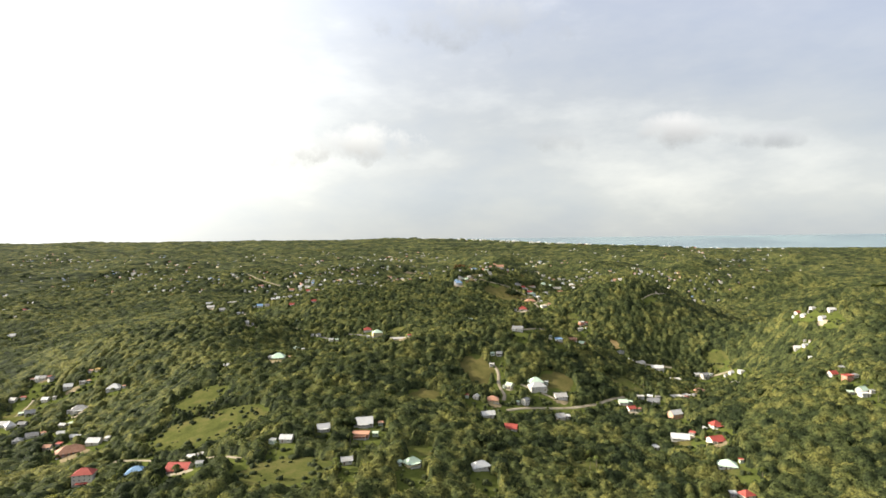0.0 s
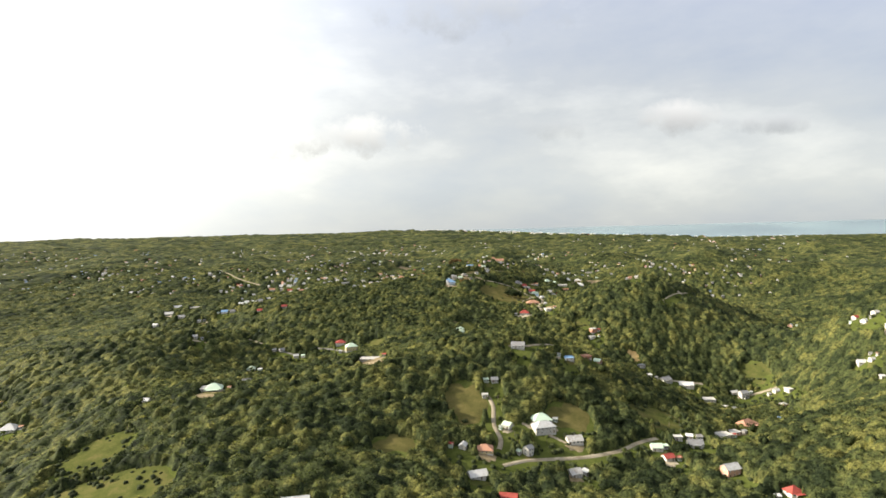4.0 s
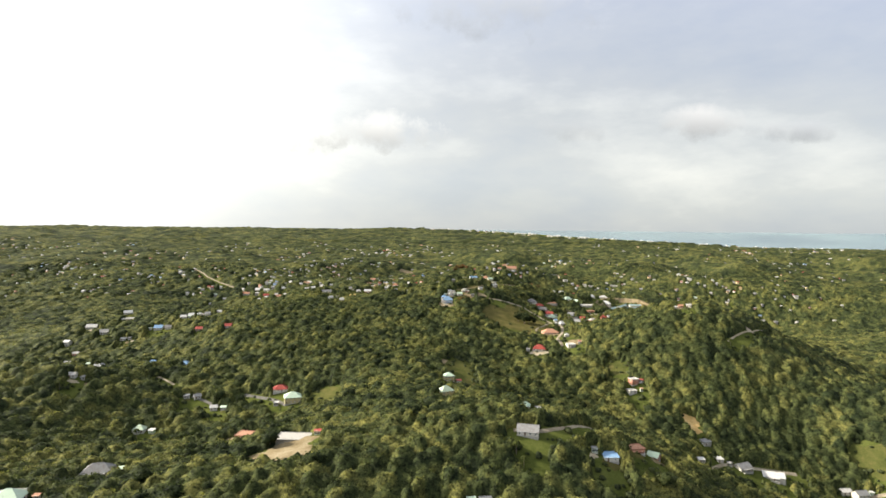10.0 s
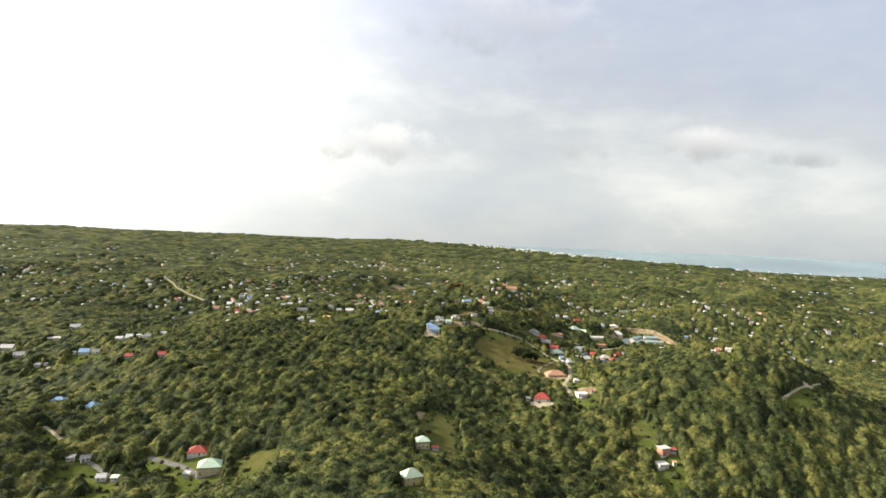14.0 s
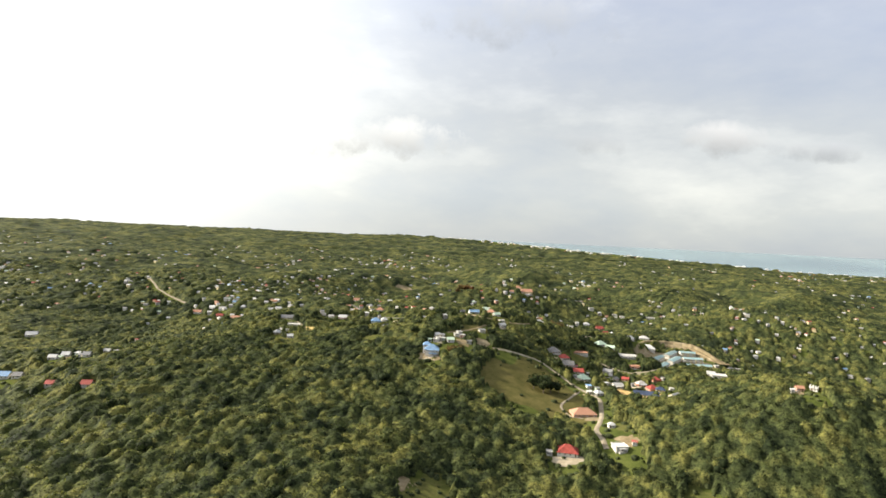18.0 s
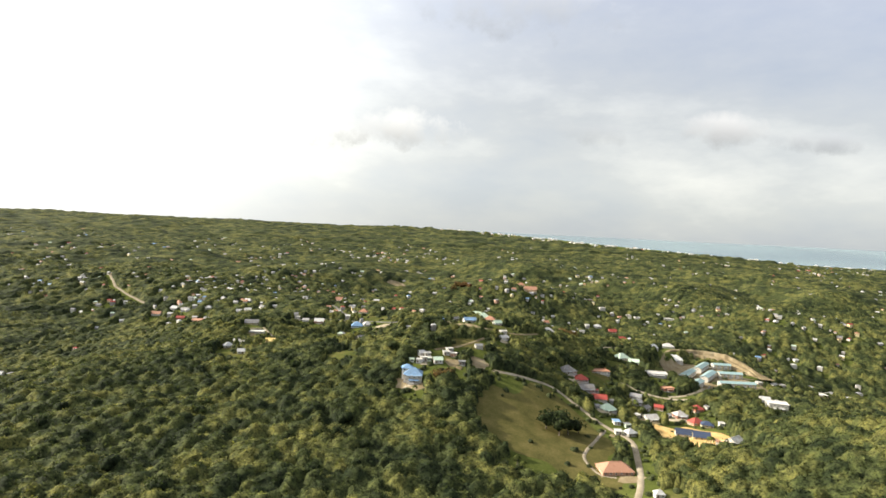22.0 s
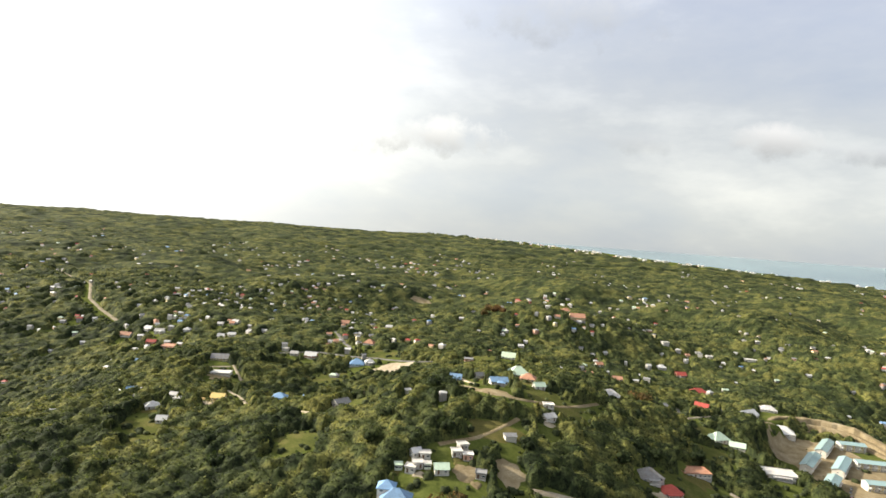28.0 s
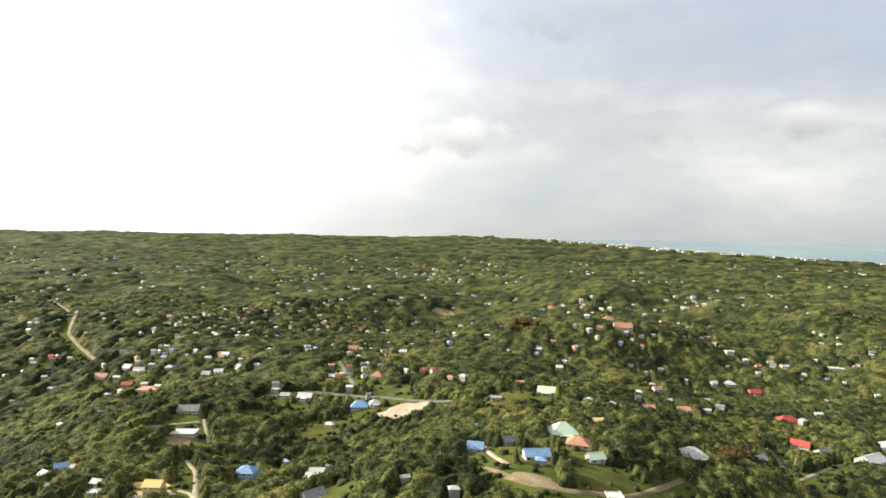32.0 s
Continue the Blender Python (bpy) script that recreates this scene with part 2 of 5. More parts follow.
hill(431, 1336, -9)
hill(544, 1336, -1)
hill(657, 1336, 11)
hill(770, 1336, 6)
hill(883, 1336, -2)
hill(996, 1336, -5)
hill(1109, 1336, -12)
hill(1222, 1336, -9)
hill(1335, 1336, -3)
hill(-1320, 1434, 4)
hill(-1207, 1434, 7)
hill(-1094, 1434, 2)
hill(-981, 1434, 1)
hill(-868, 1434, -1)
hill(-755, 1434, 3)
hill(-642, 1434, 6)
hill(-529, 1434, 9)
hill(-416, 1434, 3)
hill(-303, 1434, -7)
hill(-190, 1434, -9)
hill(-77, 1434, -1)
hill(36, 1434, 9)
hill(149, 1434, 20)
hill(262, 1434, 17)
hill(375, 1434, 3)
hill(488, 1434, -6)
hill(601, 1434, 4)
hill(714, 1434, 1)
hill(827, 1434, -11)
hill(940, 1434, -15)
hill(1053, 1434, -16)
hill(1166, 1434, -15)
hill(1279, 1434, -9)
hill(-1264, 1532, 5)
hill(-1151, 1532, 7)
hill(-1038, 1532, 10)
hill(-925, 1532, 7)
hill(-812, 1532, 5)
hill(-699, 1532, 4)
hill(-586, 1532, -2)
hill(-473, 1532, -2)
hill(-360, 1532, -3)
hill(-247, 1532, -6)
hill(-134, 1532, -8)
hill(-21, 1532, -6)
hill(92, 1532, -7)
hill(205, 1532, -2)
hill(318, 1532, 4)
hill(431, 1532, -3)
hill(544, 1532, -1)
hill(657, 1532, 1)
hill(770, 1532, -7)
hill(883, 1532, -10)
hill(996, 1532, -10)
hill(1109, 1532, -8)
hill(1222, 1532, -8)
hill(1335, 1532, -5)
hill(-1320, 1630, 4)
hill(-1207, 1630, 4)
hill(-1094, 1630, 8)
hill(-981, 1630, 13)
hill(-868, 1630, 7)
hill(-755, 1630, 5)
hill(-642, 1630, -5)
hill(-529, 1630, -9)
hill(-416, 1630, -4)
hill(-303, 1630, 2)
hill(-77, 1630, -6)
hill(36, 1630, -9)
hill(149, 1630, -12)
hill(262, 1630, -5)
hill(375, 1630, -3)
hill(488, 1630, -4)
hill(601, 1630, 3)
hill(714, 1630, 3)
hill(827, 1630, 5)
hill(1053, 1630, -3)
hill(1166, 1630, -1)
hill(1279, 1630, -4)
hill(489, 301, 7.9, 42)
hill(365, 299, -6.3, 42)
hill(87, 335, -6.1, 42)
hill(57, 260, 6.4, 42)
hill(-358, 416, 6.3, 42)
hill(321, 779, 4.8, 42)
hill(207, 1211, 7.8, 42)
hill(324, 939, 4.6, 42)
hill(285, 1278, -4.3, 42)
hill(301, 548, 6.5, 42)
hill(-105, 224, 5.9, 42)
hill(216, 149, -4.0, 42)
hill(266, 1052, -4.9, 42)
hill(-141, 854, 2.6, 42)
hill(-75, 948, -3.3, 42)
hill(-286, 148, 6.4, 42)
hill(295, 2, 3.7, 42)
hill(-299, 524, -5.7, 42)
hill(-264, 594, 6.0, 42)
hill(87, 335, -3.6, 42)
hill(-204, 1025, 4.3, 42)
hill(155, 641, -3.0, 42)
hill(105, 1222, -5.4, 42)
hill(561, 442, -7.0, 42)
hill(122, 249, 3.2, 42)
hill(377, 283, -3.0, 42)
hill(489, 301, 3.5, 42)
hill(-451, 731, 3.6, 42)
hill(207, 1211, 5.1, 42)
hill(35, 872, 2.4, 42)
hill(399, 862, -3.8, 42)
hill(307, 975, 3.1, 42)
hill(163, 799, -2.2, 42)
hill(206, 1408, 3.2, 42)
hill(266, 1052, -3.5, 42)
hill(255, 1127, 3.6, 42)
hill(-801, 606, -5.7, 42)
hill(510, 1383, -4.9, 42)
hill(242, 1278, -3.1, 42)
hill(68, 1089, 4.7, 42)
hill(-350, 560, -4.3, 42)
hill(-536, 160, -2.4, 42)
hill(321, 779, 2.6, 42)
hill(95, 970, -2.8, 42)
hill(-263, 338, -4.0, 42)
hill(-475, 235, 2.4, 42)
hill(-414, 852, -5.3, 42)
hill(53, 714, 1.6, 42)
hill(155, 894, 3.0, 42)
hill(253, 237, 3.5, 42)
hill(414, 980, -2.4, 42)
hill(-252, -96, 3.1, 42)
hill(164, 716, 1.8, 42)
hill(460, 1598, -5.1, 42)
hill(599, 1066, -3.5, 42)
hill(-143, 342, -2.4, 42)
hill(-273, -27, -2.9, 42)
hill(250, 707, -1.6, 42)
hill(-3, 156, -2.4, 42)
hill(48, 260, 2.7, 42)
hill(87, 335, -2.4, 42)
hill(1, 375, 2.7, 42)
hill(266, 1052, -2.7, 42)
hill(366, 1061, 2.1, 42)
hill(-264, 594, 3.5, 42)
hill(324, 939, 2.0, 42)
hill(-867, 683, 4.2, 42)
hill(430, 253, -1.9, 42)
hill(-246, 938, -2.1, 42)
hill(-258, 988, 3.0, 42)
hill(197, 450, -2.7, 42)
hill(489, 301, 2.0, 42)
hill(-246, 938, -2.0, 42)
hill(-258, 988, 2.5, 42)
hill(-299, 524, -3.2, 42)


def wobble(x, y, size, seed):
    """Smooth relief between about -1 and 1, from a few crossing waves."""
    out = np.zeros(np.broadcast(x, y).shape)
    rng = np.random.RandomState(seed)
    for _ in range(7):
        a, k, p = rng.uniform(0, 6.283), rng.uniform(0.7, 1.6) * 6.283 / size, rng.uniform(0, 6.283)
        out += np.sin(k * (np.cos(a) * x + np.sin(a) * y) + p + 1.2 * np.sin(k * 0.6 * (np.sin(a) * x - np.cos(a) * y) + 2 * p))
    return out / 4.0


def smooth(a, b, v):
    t = np.clip((v - a) / (b - a), 0, 1)
    return t * t * (3 - 2 * t)


def bowl(x, y):
    """The far land climbs gently, so that it closes the view at the horizon."""
    return 122.0 * smooth(1425, 4050, np.hypot(0.55 * x, y))


COAST_X = (-5900, -450, 30, 824, 1416, 1650, 1903, 3140, 5645, 7850)
COAST_Y = (6670, 4540, 4070, 3400, 3080, 2860, 2740, 2400, 1700, 1300)


def sea(x, y):
    """The water's level; it too climbs to the horizon."""
    return 188.0 + 97.0 * smooth(2470, 4085, np.asarray(y, float)) + 0.0 * np.asarray(x, float)


def inland(x, y):
    return np.interp(x, COAST_X, COAST_Y) - y + 35 * wobble(x, y, 600, 9)


def height(x, y):
    x, y = np.asarray(x, float), np.asarray(y, float)
    z = 87 + 61 / (1 + np.exp(-(y - 570) / 247.0))
    for hx, hy, r, h in HILLS:
        z = z + h * np.exp(-((x - hx) ** 2 + (y - hy) ** 2) / (2 * r * r))
    out = np.maximum(smooth(900, 1500, np.abs(x)), np.maximum(smooth(1350, 1750, y), smooth(-200, -500, y)))
    z = z + out * (1 - 0.7 * smooth(1700, 2500, y)) * (22 * wobble(x, y, 700, 3) + 10 * wobble(x, y, 330, 4))
    z = z + 2.0 * wobble(x, y, 120, 5) + bowl(x, y)
    for px, py, r, level in PADS:
        z = z + (level - z) * (1 - smooth(r, 1.25 * r, np.hypot(x - px, y - py)))
    c, level = inland(x, y), sea(x, y)
    return np.where(c > 0, level + 3 + (z - level - 3) * smooth(0, 800, c), level + np.maximum(-6, c * 0.1) + 3)


# ---- materials ----
def material(name):
    m = bpy.data.materials.new(name)
    m.use_nodes = True
    return m, Nodes(m.node_tree)


def finish(m, n, colour, rough=0.8, bump=None, depth=0.1, metal=0.0, spec=0.3):
    b = n.add("ShaderNodeBsdfPrincipled")
    if isinstance(colour, tuple):
        b.inputs["Base Color"].default_value = (*colour, 1)
    else:
        n.tree.links.new(colour, b.inputs["Base Color"])
    b.inputs["Metallic"].default_value, b.inputs["Specular IOR Level"].default_value = metal, spec
    if isinstance(rough, float):
        b.inputs["Roughness"].default_value = rough
    else:
        n.tree.links.new(rough, b.inputs["Roughness"])
    if bump is not None:
        h = n.add("ShaderNodeBump", (2, bump))
        h.inputs["Strength"].default_value, h.inputs["Distance"].default_value = 0.7, depth
        n.tree.links.new(h.outputs[0], b.inputs["Normal"])
    n.add("ShaderNodeOutputMaterial", (0, b.outputs[0]))
    return m


def spot(n):
    """World position, for textures at real size."""
    return n.add("ShaderNodeNewGeometry").outputs["Position"]


def soil(name, dark, mid, light, size=7.0, depth=0.5):
    """Rough ground in three tones, mottled at two scales."""
    m, n = material(name)
    p = spot(n)
    big = n.noise(1 / (size * 3), 5, 0.6, p).outputs[0]
    fine = n.noise(1 / (size * 0.25), 6, 0.65, p).outputs[0]
    v = n.math("ADD", n.math("MULTIPLY", big, 0.6), n.math("MULTIPLY", fine, 0.4))
    return finish(m, n, n.ramp(v, (0.34, dark), (0.5, mid), (0.66, light)), 0.95, fine, depth, spec=0.0)


M_GROUND = soil("undergrowth", (0.035, 0.045, 0.012), (0.065, 0.078, 0.02), (0.1, 0.11, 0.032))
M_SOIL = {
    "meadow": soil("meadow_grass", (0.035, 0.044, 0.014), (0.068, 0.074, 0.022), (0.115, 0.098, 0.04), 5),
    "dry_grass": soil("dry_grass", (0.05, 0.05, 0.018), (0.088, 0.08, 0.028), (0.135, 0.112, 0.044), 5),
    "earth": soil("bare_earth", (0.115, 0.088, 0.048), (0.195, 0.155, 0.092), (0.29, 0.245, 0.165), 4),
    "ochre": soil("ochre_earth", (0.3, 0.19, 0.07), (0.45, 0.31, 0.13), (0.58, 0.45, 0.24), 4),
    "pale": soil("pale_gravel", (0.2, 0.165, 0.11), (0.3, 0.255, 0.18), (0.4, 0.35, 0.27), 3),
    "dirt": soil("dirt_road", (0.15, 0.125, 0.085), (0.24, 0.205, 0.15), (0.33, 0.29, 0.22), 3, 0.15),
    "asphalt": soil("worn_asphalt", (0.07, 0.066, 0.06), (0.12, 0.115, 0.105), (0.2, 0.19, 0.17), 3, 0.1),
}


def foliage(name, dark, mid, light):
    """Leaves: tone by stand, by tree and by clump, painted gap shade and lit leaves, with light shining through."""
    m, n = material(name)
    p = spot(n)
    stand = n.noise(1 / 70.0, 3, 0.5, p).outputs[0]
    tree = n.noise(1 / 7.0, 2, 0.5, p).outputs[0]
    clump = n.tree.nodes.new("ShaderNodeAttribute")
    clump.attribute_name = "tone"
    v = n.math("ADD", n.math("MULTIPLY", stand, 0.5), n.math("ADD", n.math("MULTIPLY", tree, 0.26), n.math("MULTIPLY", clump.outputs["Fac"], 0.24)))
    c = n.ramp(v, (0.37, dark), (0.5, mid), (0.64, light))
    # shade in the gaps between leaves and sunlit leaves, painted as fine noise
    gap_shade = n.math("ADD", n.math("MULTIPLY", n.noise(0.95, 3, 0.75, p).outputs[0], 0.6), n.math("MULTIPLY", n.noise(0.33, 2, 0.5, p).outputs[0], 0.4))
    c = n.mix(1.0, c, n.ramp(gap_shade, (0.39, (0.22, 0.26, 0.28)), (0.5, (1.0, 1.0, 1.0)), (0.61, (1.7, 1.68, 1.45))), "MULTIPLY")
    b = n.add("ShaderNodeBsdfPrincipled", (0, c))
    b.inputs["Roughness"].default_value, b.inputs["Specular IOR Level"].default_value = 0.8, 0.08
    leafy = n.math("ADD", n.noise(1.3, 4, 0.7, p).outputs[0], n.math("MULTIPLY", n.noise(0.45, 2, 0.5, p).outputs[0], 1.2))
    h = n.add("ShaderNodeBump", (2, leafy))
    h.inputs["Strength"].default_value, h.inputs["Distance"].default_value = 1.0, 1.6
    n.tree.links.new(h.outputs[0], b.inputs["Normal"])
    warm = n.mix(1.0, c, (1.12, 1.18, 0.76), "MULTIPLY")
    glow = n.add("ShaderNodeBsdfTranslucent", (0, warm), (1, h.outputs[0]))
    both = n.add("ShaderNodeMixShader", (1, b.outputs[0]), (2, glow.outputs[0]), in_0=0.38)
    n.add("ShaderNodeOutputMaterial", (0, both.outputs[0]))
    return m


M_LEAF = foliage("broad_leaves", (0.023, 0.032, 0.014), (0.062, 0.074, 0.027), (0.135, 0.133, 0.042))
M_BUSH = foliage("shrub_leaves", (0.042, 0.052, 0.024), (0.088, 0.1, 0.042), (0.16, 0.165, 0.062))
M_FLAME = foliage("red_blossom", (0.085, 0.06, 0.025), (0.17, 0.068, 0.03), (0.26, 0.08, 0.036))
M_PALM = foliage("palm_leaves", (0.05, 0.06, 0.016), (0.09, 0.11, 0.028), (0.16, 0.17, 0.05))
m, n = material("bark")
M_BARK = finish(m, n, n.ramp(n.noise(3.0, 5, 0.6, spot(n)).outputs[0], (0.3, (0.07, 0.055, 0.04)), (0.7, (0.2, 0.17, 0.13))), 0.9, spec=0.1)


def paint(name, colour, dirt=0.35):
    """Painted or rendered wall with damp streaks and patches."""
    m, n = material(name)
    p = spot(n)
    stretch = n.add("ShaderNodeMapping", (0, p))
    stretch.inputs["Scale"].default_value = (1.0, 1.0, 0.25)
    streak = n.noise(1.1, 6, 0.65, stretch.outputs[0]).outputs[0]
    own = n.add("ShaderNodeObjectInfo").outputs["Random"]
    v = n.math("ADD", n.math("MULTIPLY", streak, 0.75), n.math("MULTIPLY", own, 0.25))
    c = n.ramp(v, (0.3, tuple(k * (1 - dirt) for k in colour)), (0.6, colour), (0.85, tuple(min(0.85, k * 1.08) for k in colour)))
    return finish(m, n, c, 0.8, n.noise(9.0, 4, 0.6, p).outputs[0], 0.02)


def sheeting(name, colour, rust=0.25):
    """Corrugated metal roofing, weathered and rust-stained."""
    m, n = material(name)
    p = n.add("ShaderNodeTexCoord").outputs["Object"]
    wave = n.add("ShaderNodeTexWave", (0, p))
    wave.inputs["Scale"].default_value, wave.inputs["Distortion"].default_value = 2.2, 0.0
    stain = n.noise(0.55, 7, 0.7, spot(n)).outputs[0]
    own = n.add("ShaderNodeObjectInfo").outputs["Random"]
    v = n.math("ADD", n.math("MULTIPLY", stain, 0.8), n.math("MULTIPLY", own, 0.2))
    c = n.ramp(v, (0.3, tuple(k * (1 - rust) * f for k, f in zip(colour, (1.0, 0.9, 0.78)))), (0.52, colour), (0.8, tuple(min(0.85, k * 1.12) for k in colour)))
    return finish(m, n, c, 0.68, wave.outputs["Fac"], 0.04, 0.0, 0.25)


ROOF = {
    "white": sheeting("galvanised_roof", (0.45, 0.445, 0.43), 0.4),
    "red": sheeting("red_roof", (0.3, 0.06, 0.045), 0.35),
    "blue": sheeting("blue_roof", (0.16, 0.27, 0.42), 0.25),
    "green": sheeting("pale_green_roof", (0.42, 0.52, 0.4), 0.2),
    "terracotta": sheeting("terracotta_roof", (0.36, 0.19, 0.12), 0.35),
    "ochre": sheeting("ochre_roof", (0.62, 0.45, 0.16), 0.25),
    "navy": sheeting("dark_blue_roof", (0.035, 0.05, 0.09), 0.2),
    "grey": sheeting("dull_grey_roof", (0.2, 0.2, 0.2), 0.35),
}
WALL = {
    "white": paint("white_wall", (0.58, 0.55, 0.48), 0.35),
    "red": paint("brick_red_wall", (0.42, 0.2, 0.13)),
    "blue": paint("blue_wall", (0.4, 0.55, 0.68)),
    "green": paint("green_wall", (0.5, 0.6, 0.45)),
    "terracotta": paint("salmon_wall", (0.6, 0.36, 0.25)),
    "ochre": paint("cream_wall", (0.66, 0.55, 0.3)),
    "grey": paint("block_wall", (0.34, 0.32, 0.29), 0.45),
}
M_CONCRETE = paint("concrete", (0.48, 0.46, 0.42), 0.4)
M_WOOD = paint("dark_wood", (0.16, 0.1, 0.06), 0.4)
M_TRIM = paint("white_trim", (0.76, 0.75, 0.72), 0.2)
m, n = material("window_glass")
M_GLASS = finish(m, n, (0.03, 0.04, 0.05), 0.08, spec=0.6)
m, n = material("black_plastic")
M_TANK = finish(m, n, (0.02, 0.02, 0.022), 0.45)
m, n = material("dark_car_paint")
M_RUBBER = finish(m, n, (0.02, 0.02, 0.02), 0.8)


# ---- mesh helpers ----
def mesh_of(name, co, faces, mats, smooth_faces=False, index=None):
    """A mesh from arrays of places and of equal-sized faces."""
    co, faces = np.asarray(co, np.float32), np.asarray(faces, np.int32)
    k = faces.shape[1]
    me = bpy.data.meshes.new(name)
    me.vertices.add(len(co)), me.loops.add(faces.size), me.polygons.add(len(faces))
    me.vertices.foreach_set("co", co.ravel())
    me.loops.foreach_set("vertex_index", faces.ravel())
    me.polygons.foreach_set("loop_start", np.arange(0, faces.size, k, dtype=np.int32))
    me.polygons.foreach_set("use_smooth", np.full(len(faces), smooth_faces, bool))
    for mat in mats:
        me.materials.append(mat)
    if index is not None:
        me.polygons.foreach_set("material_index", np.asarray(index, np.int32))
    me.update()
    return me


def part(name, bm, mat, parent, label=""):
    """Links a bmesh as one mesh object under a thing or a part."""
    me = bpy.data.meshes.new(name)
    bm.to_mesh(me), bm.free(), me.materials.append(mat)
    return hang(name, me, parent, label)


def hang(name, me, parent, label="", at=None):
    ob = new(name, me)
    ob.parent = parent
    if at is not None:
        ob.matrix_basis = at
    return tagged(ob, label)


def block(bm, x0, x1, y0, y1, z0, z1):
    v = [bm.verts.new((x, y, z)) for z in (z0, z1) for x, y in ((x0, y0), (x1, y0), (x1, y1), (x0, y1))]
    for f in ((3, 2, 1, 0), (4, 5, 6, 7), (0, 1, 5, 4), (1, 2, 6, 5), (2, 3, 7, 6), (3, 0, 4, 7)):
        bm.faces.new([v[i] for i in f])
    return bm


def solid(faces_co, thick):
    """Thick sheets from outlines of 3 or 4 corners: each face gets an underside and edges."""
    bm = bmesh.new()
    for corners in faces_co:
        top = [bm.verts.new(c) for c in corners]
        low = [bm.verts.new((c[0], c[1], c[2] - thick)) for c in corners]
        bm.faces.new(top), bm.faces.new(low[::-1])
        for i in range(len(top)):
            j = (i + 1) % len(top)
            bm.faces.new((top[i], low[i], low[j], top[j]))
    bmesh.ops.recalc_face_normals(bm, faces=bm.faces)
    return bm


# ---- ground, roads, clearings ----
def steps(*runs):
    out = []
    for a, b, s in runs:
        out += list(np.arange(a, b - s * 0.5, s))
    return np.array(out + [runs[-1][1]], float)


def sheet(name, xs, ys, zs, mat):
    nx, ny = len(xs), len(ys)
    X, Y = np.meshgrid(xs, ys)
    i = np.arange((ny - 1) * (nx - 1))
    a = i // (nx - 1) * nx + i % (nx - 1)
    return new(name, mesh_of(name, np.stack([X, Y, zs], -1).reshape(-1, 3), np.stack([a, a + 1, a + nx + 1, a + nx], 1), [mat], True))


XS = steps((-5000, -2000, 150), (-2000, -1100, 40), (-1100, 1100, 10), (1100, 2400, 40), (2400, 5000, 130))
YS = steps((-1400, -320, 50), (-320, 1700, 10), (1700, 2600, 25), (2600, 4090, 50))
GX, GY = np.meshgrid(XS, YS)
GZ = height(GX, GY)
ground = tagged(sheet("ground", XS, YS, GZ, M_GROUND), "hilly ground under tropical forest", "ground", kind="structure")

m, n = material("sea_water")
swell = n.noise(1 / 30.0, 5, 0.6, spot(n)).outputs[0]
tone = n.ramp(n.noise(1 / 500.0, 3, 0.5, spot(n)).outputs[0], (0.4, (0.1, 0.15, 0.165)), (0.7, (0.16, 0.23, 0.235)))
M_SEA = finish(m, n, tone, 0.25, swell, 1.2, spec=0.5)
U, V = np.meshgrid(np.linspace(0, 5000, 120), np.linspace(0, 1, 50))
SHORE = np.minimum(np.interp(U, COAST_X, COAST_Y) - 20, 4080)
VY = SHORE + (4090 - SHORE) * V
k = np.arange(49 * 119)
k = k // 119 * 120 + k % 119
water = new("water", mesh_of("water", np.stack([U, VY, sea(U, VY)], -1).reshape(-1, 3), np.stack([k, k + 1, k + 121, k + 120], 1), [M_SEA], True))
tagged(water, "calm blue-grey sea beyond the coast", "sea", kind="structure")


def on_ground(x, y):
    """Height of the ground's surface as it is drawn."""
    x, y = np.asarray(x, float), np.asarray(y, float)
    i, j = np.clip(np.searchsorted(XS, x) - 1, 0, len(XS) - 2), np.clip(np.searchsorted(YS, y) - 1, 0, len(YS) - 2)
    u, v = (x - XS[i]) / (XS[i + 1] - XS[i]), (y - YS[j]) / (YS[j + 1] - YS[j])
    return (GZ[j, i] * (1 - u) + GZ[j, i + 1] * u) * (1 - v) + (GZ[j + 1, i] * (1 - u) + GZ[j + 1, i + 1] * u) * v


# where trees may not stand (0: forest, 1: low growth, 2: bare)
CELL, OX, OY = 3.0, -1950.0, -330.0
MASK = np.zeros((1080, 1300), np.uint8)
MX, MY = np.meshgrid(OX + CELL * (np.arange(1300) + 0.5), OY + CELL * (np.arange(1080) + 0.5))


def keep_clear(x, y, rx, ry, level):
    j0, j1 = max(0, int((y - ry - OY) / CELL)), max(0, int((y + ry - OY) / CELL) + 2)
    i0, i1 = max(0, int((x - rx - OX) / CELL)), max(0, int((x + rx - OX) / CELL) + 2)
    some = ((MX[j0:j1, i0:i1] - x) / rx) ** 2 + ((MY[j0:j1, i0:i1] - y) / ry) ** 2 < 1
    MASK[j0:j1, i0:i1][some] = np.maximum(MASK[j0:j1, i0:i1][some], level)


COUNT = [0]


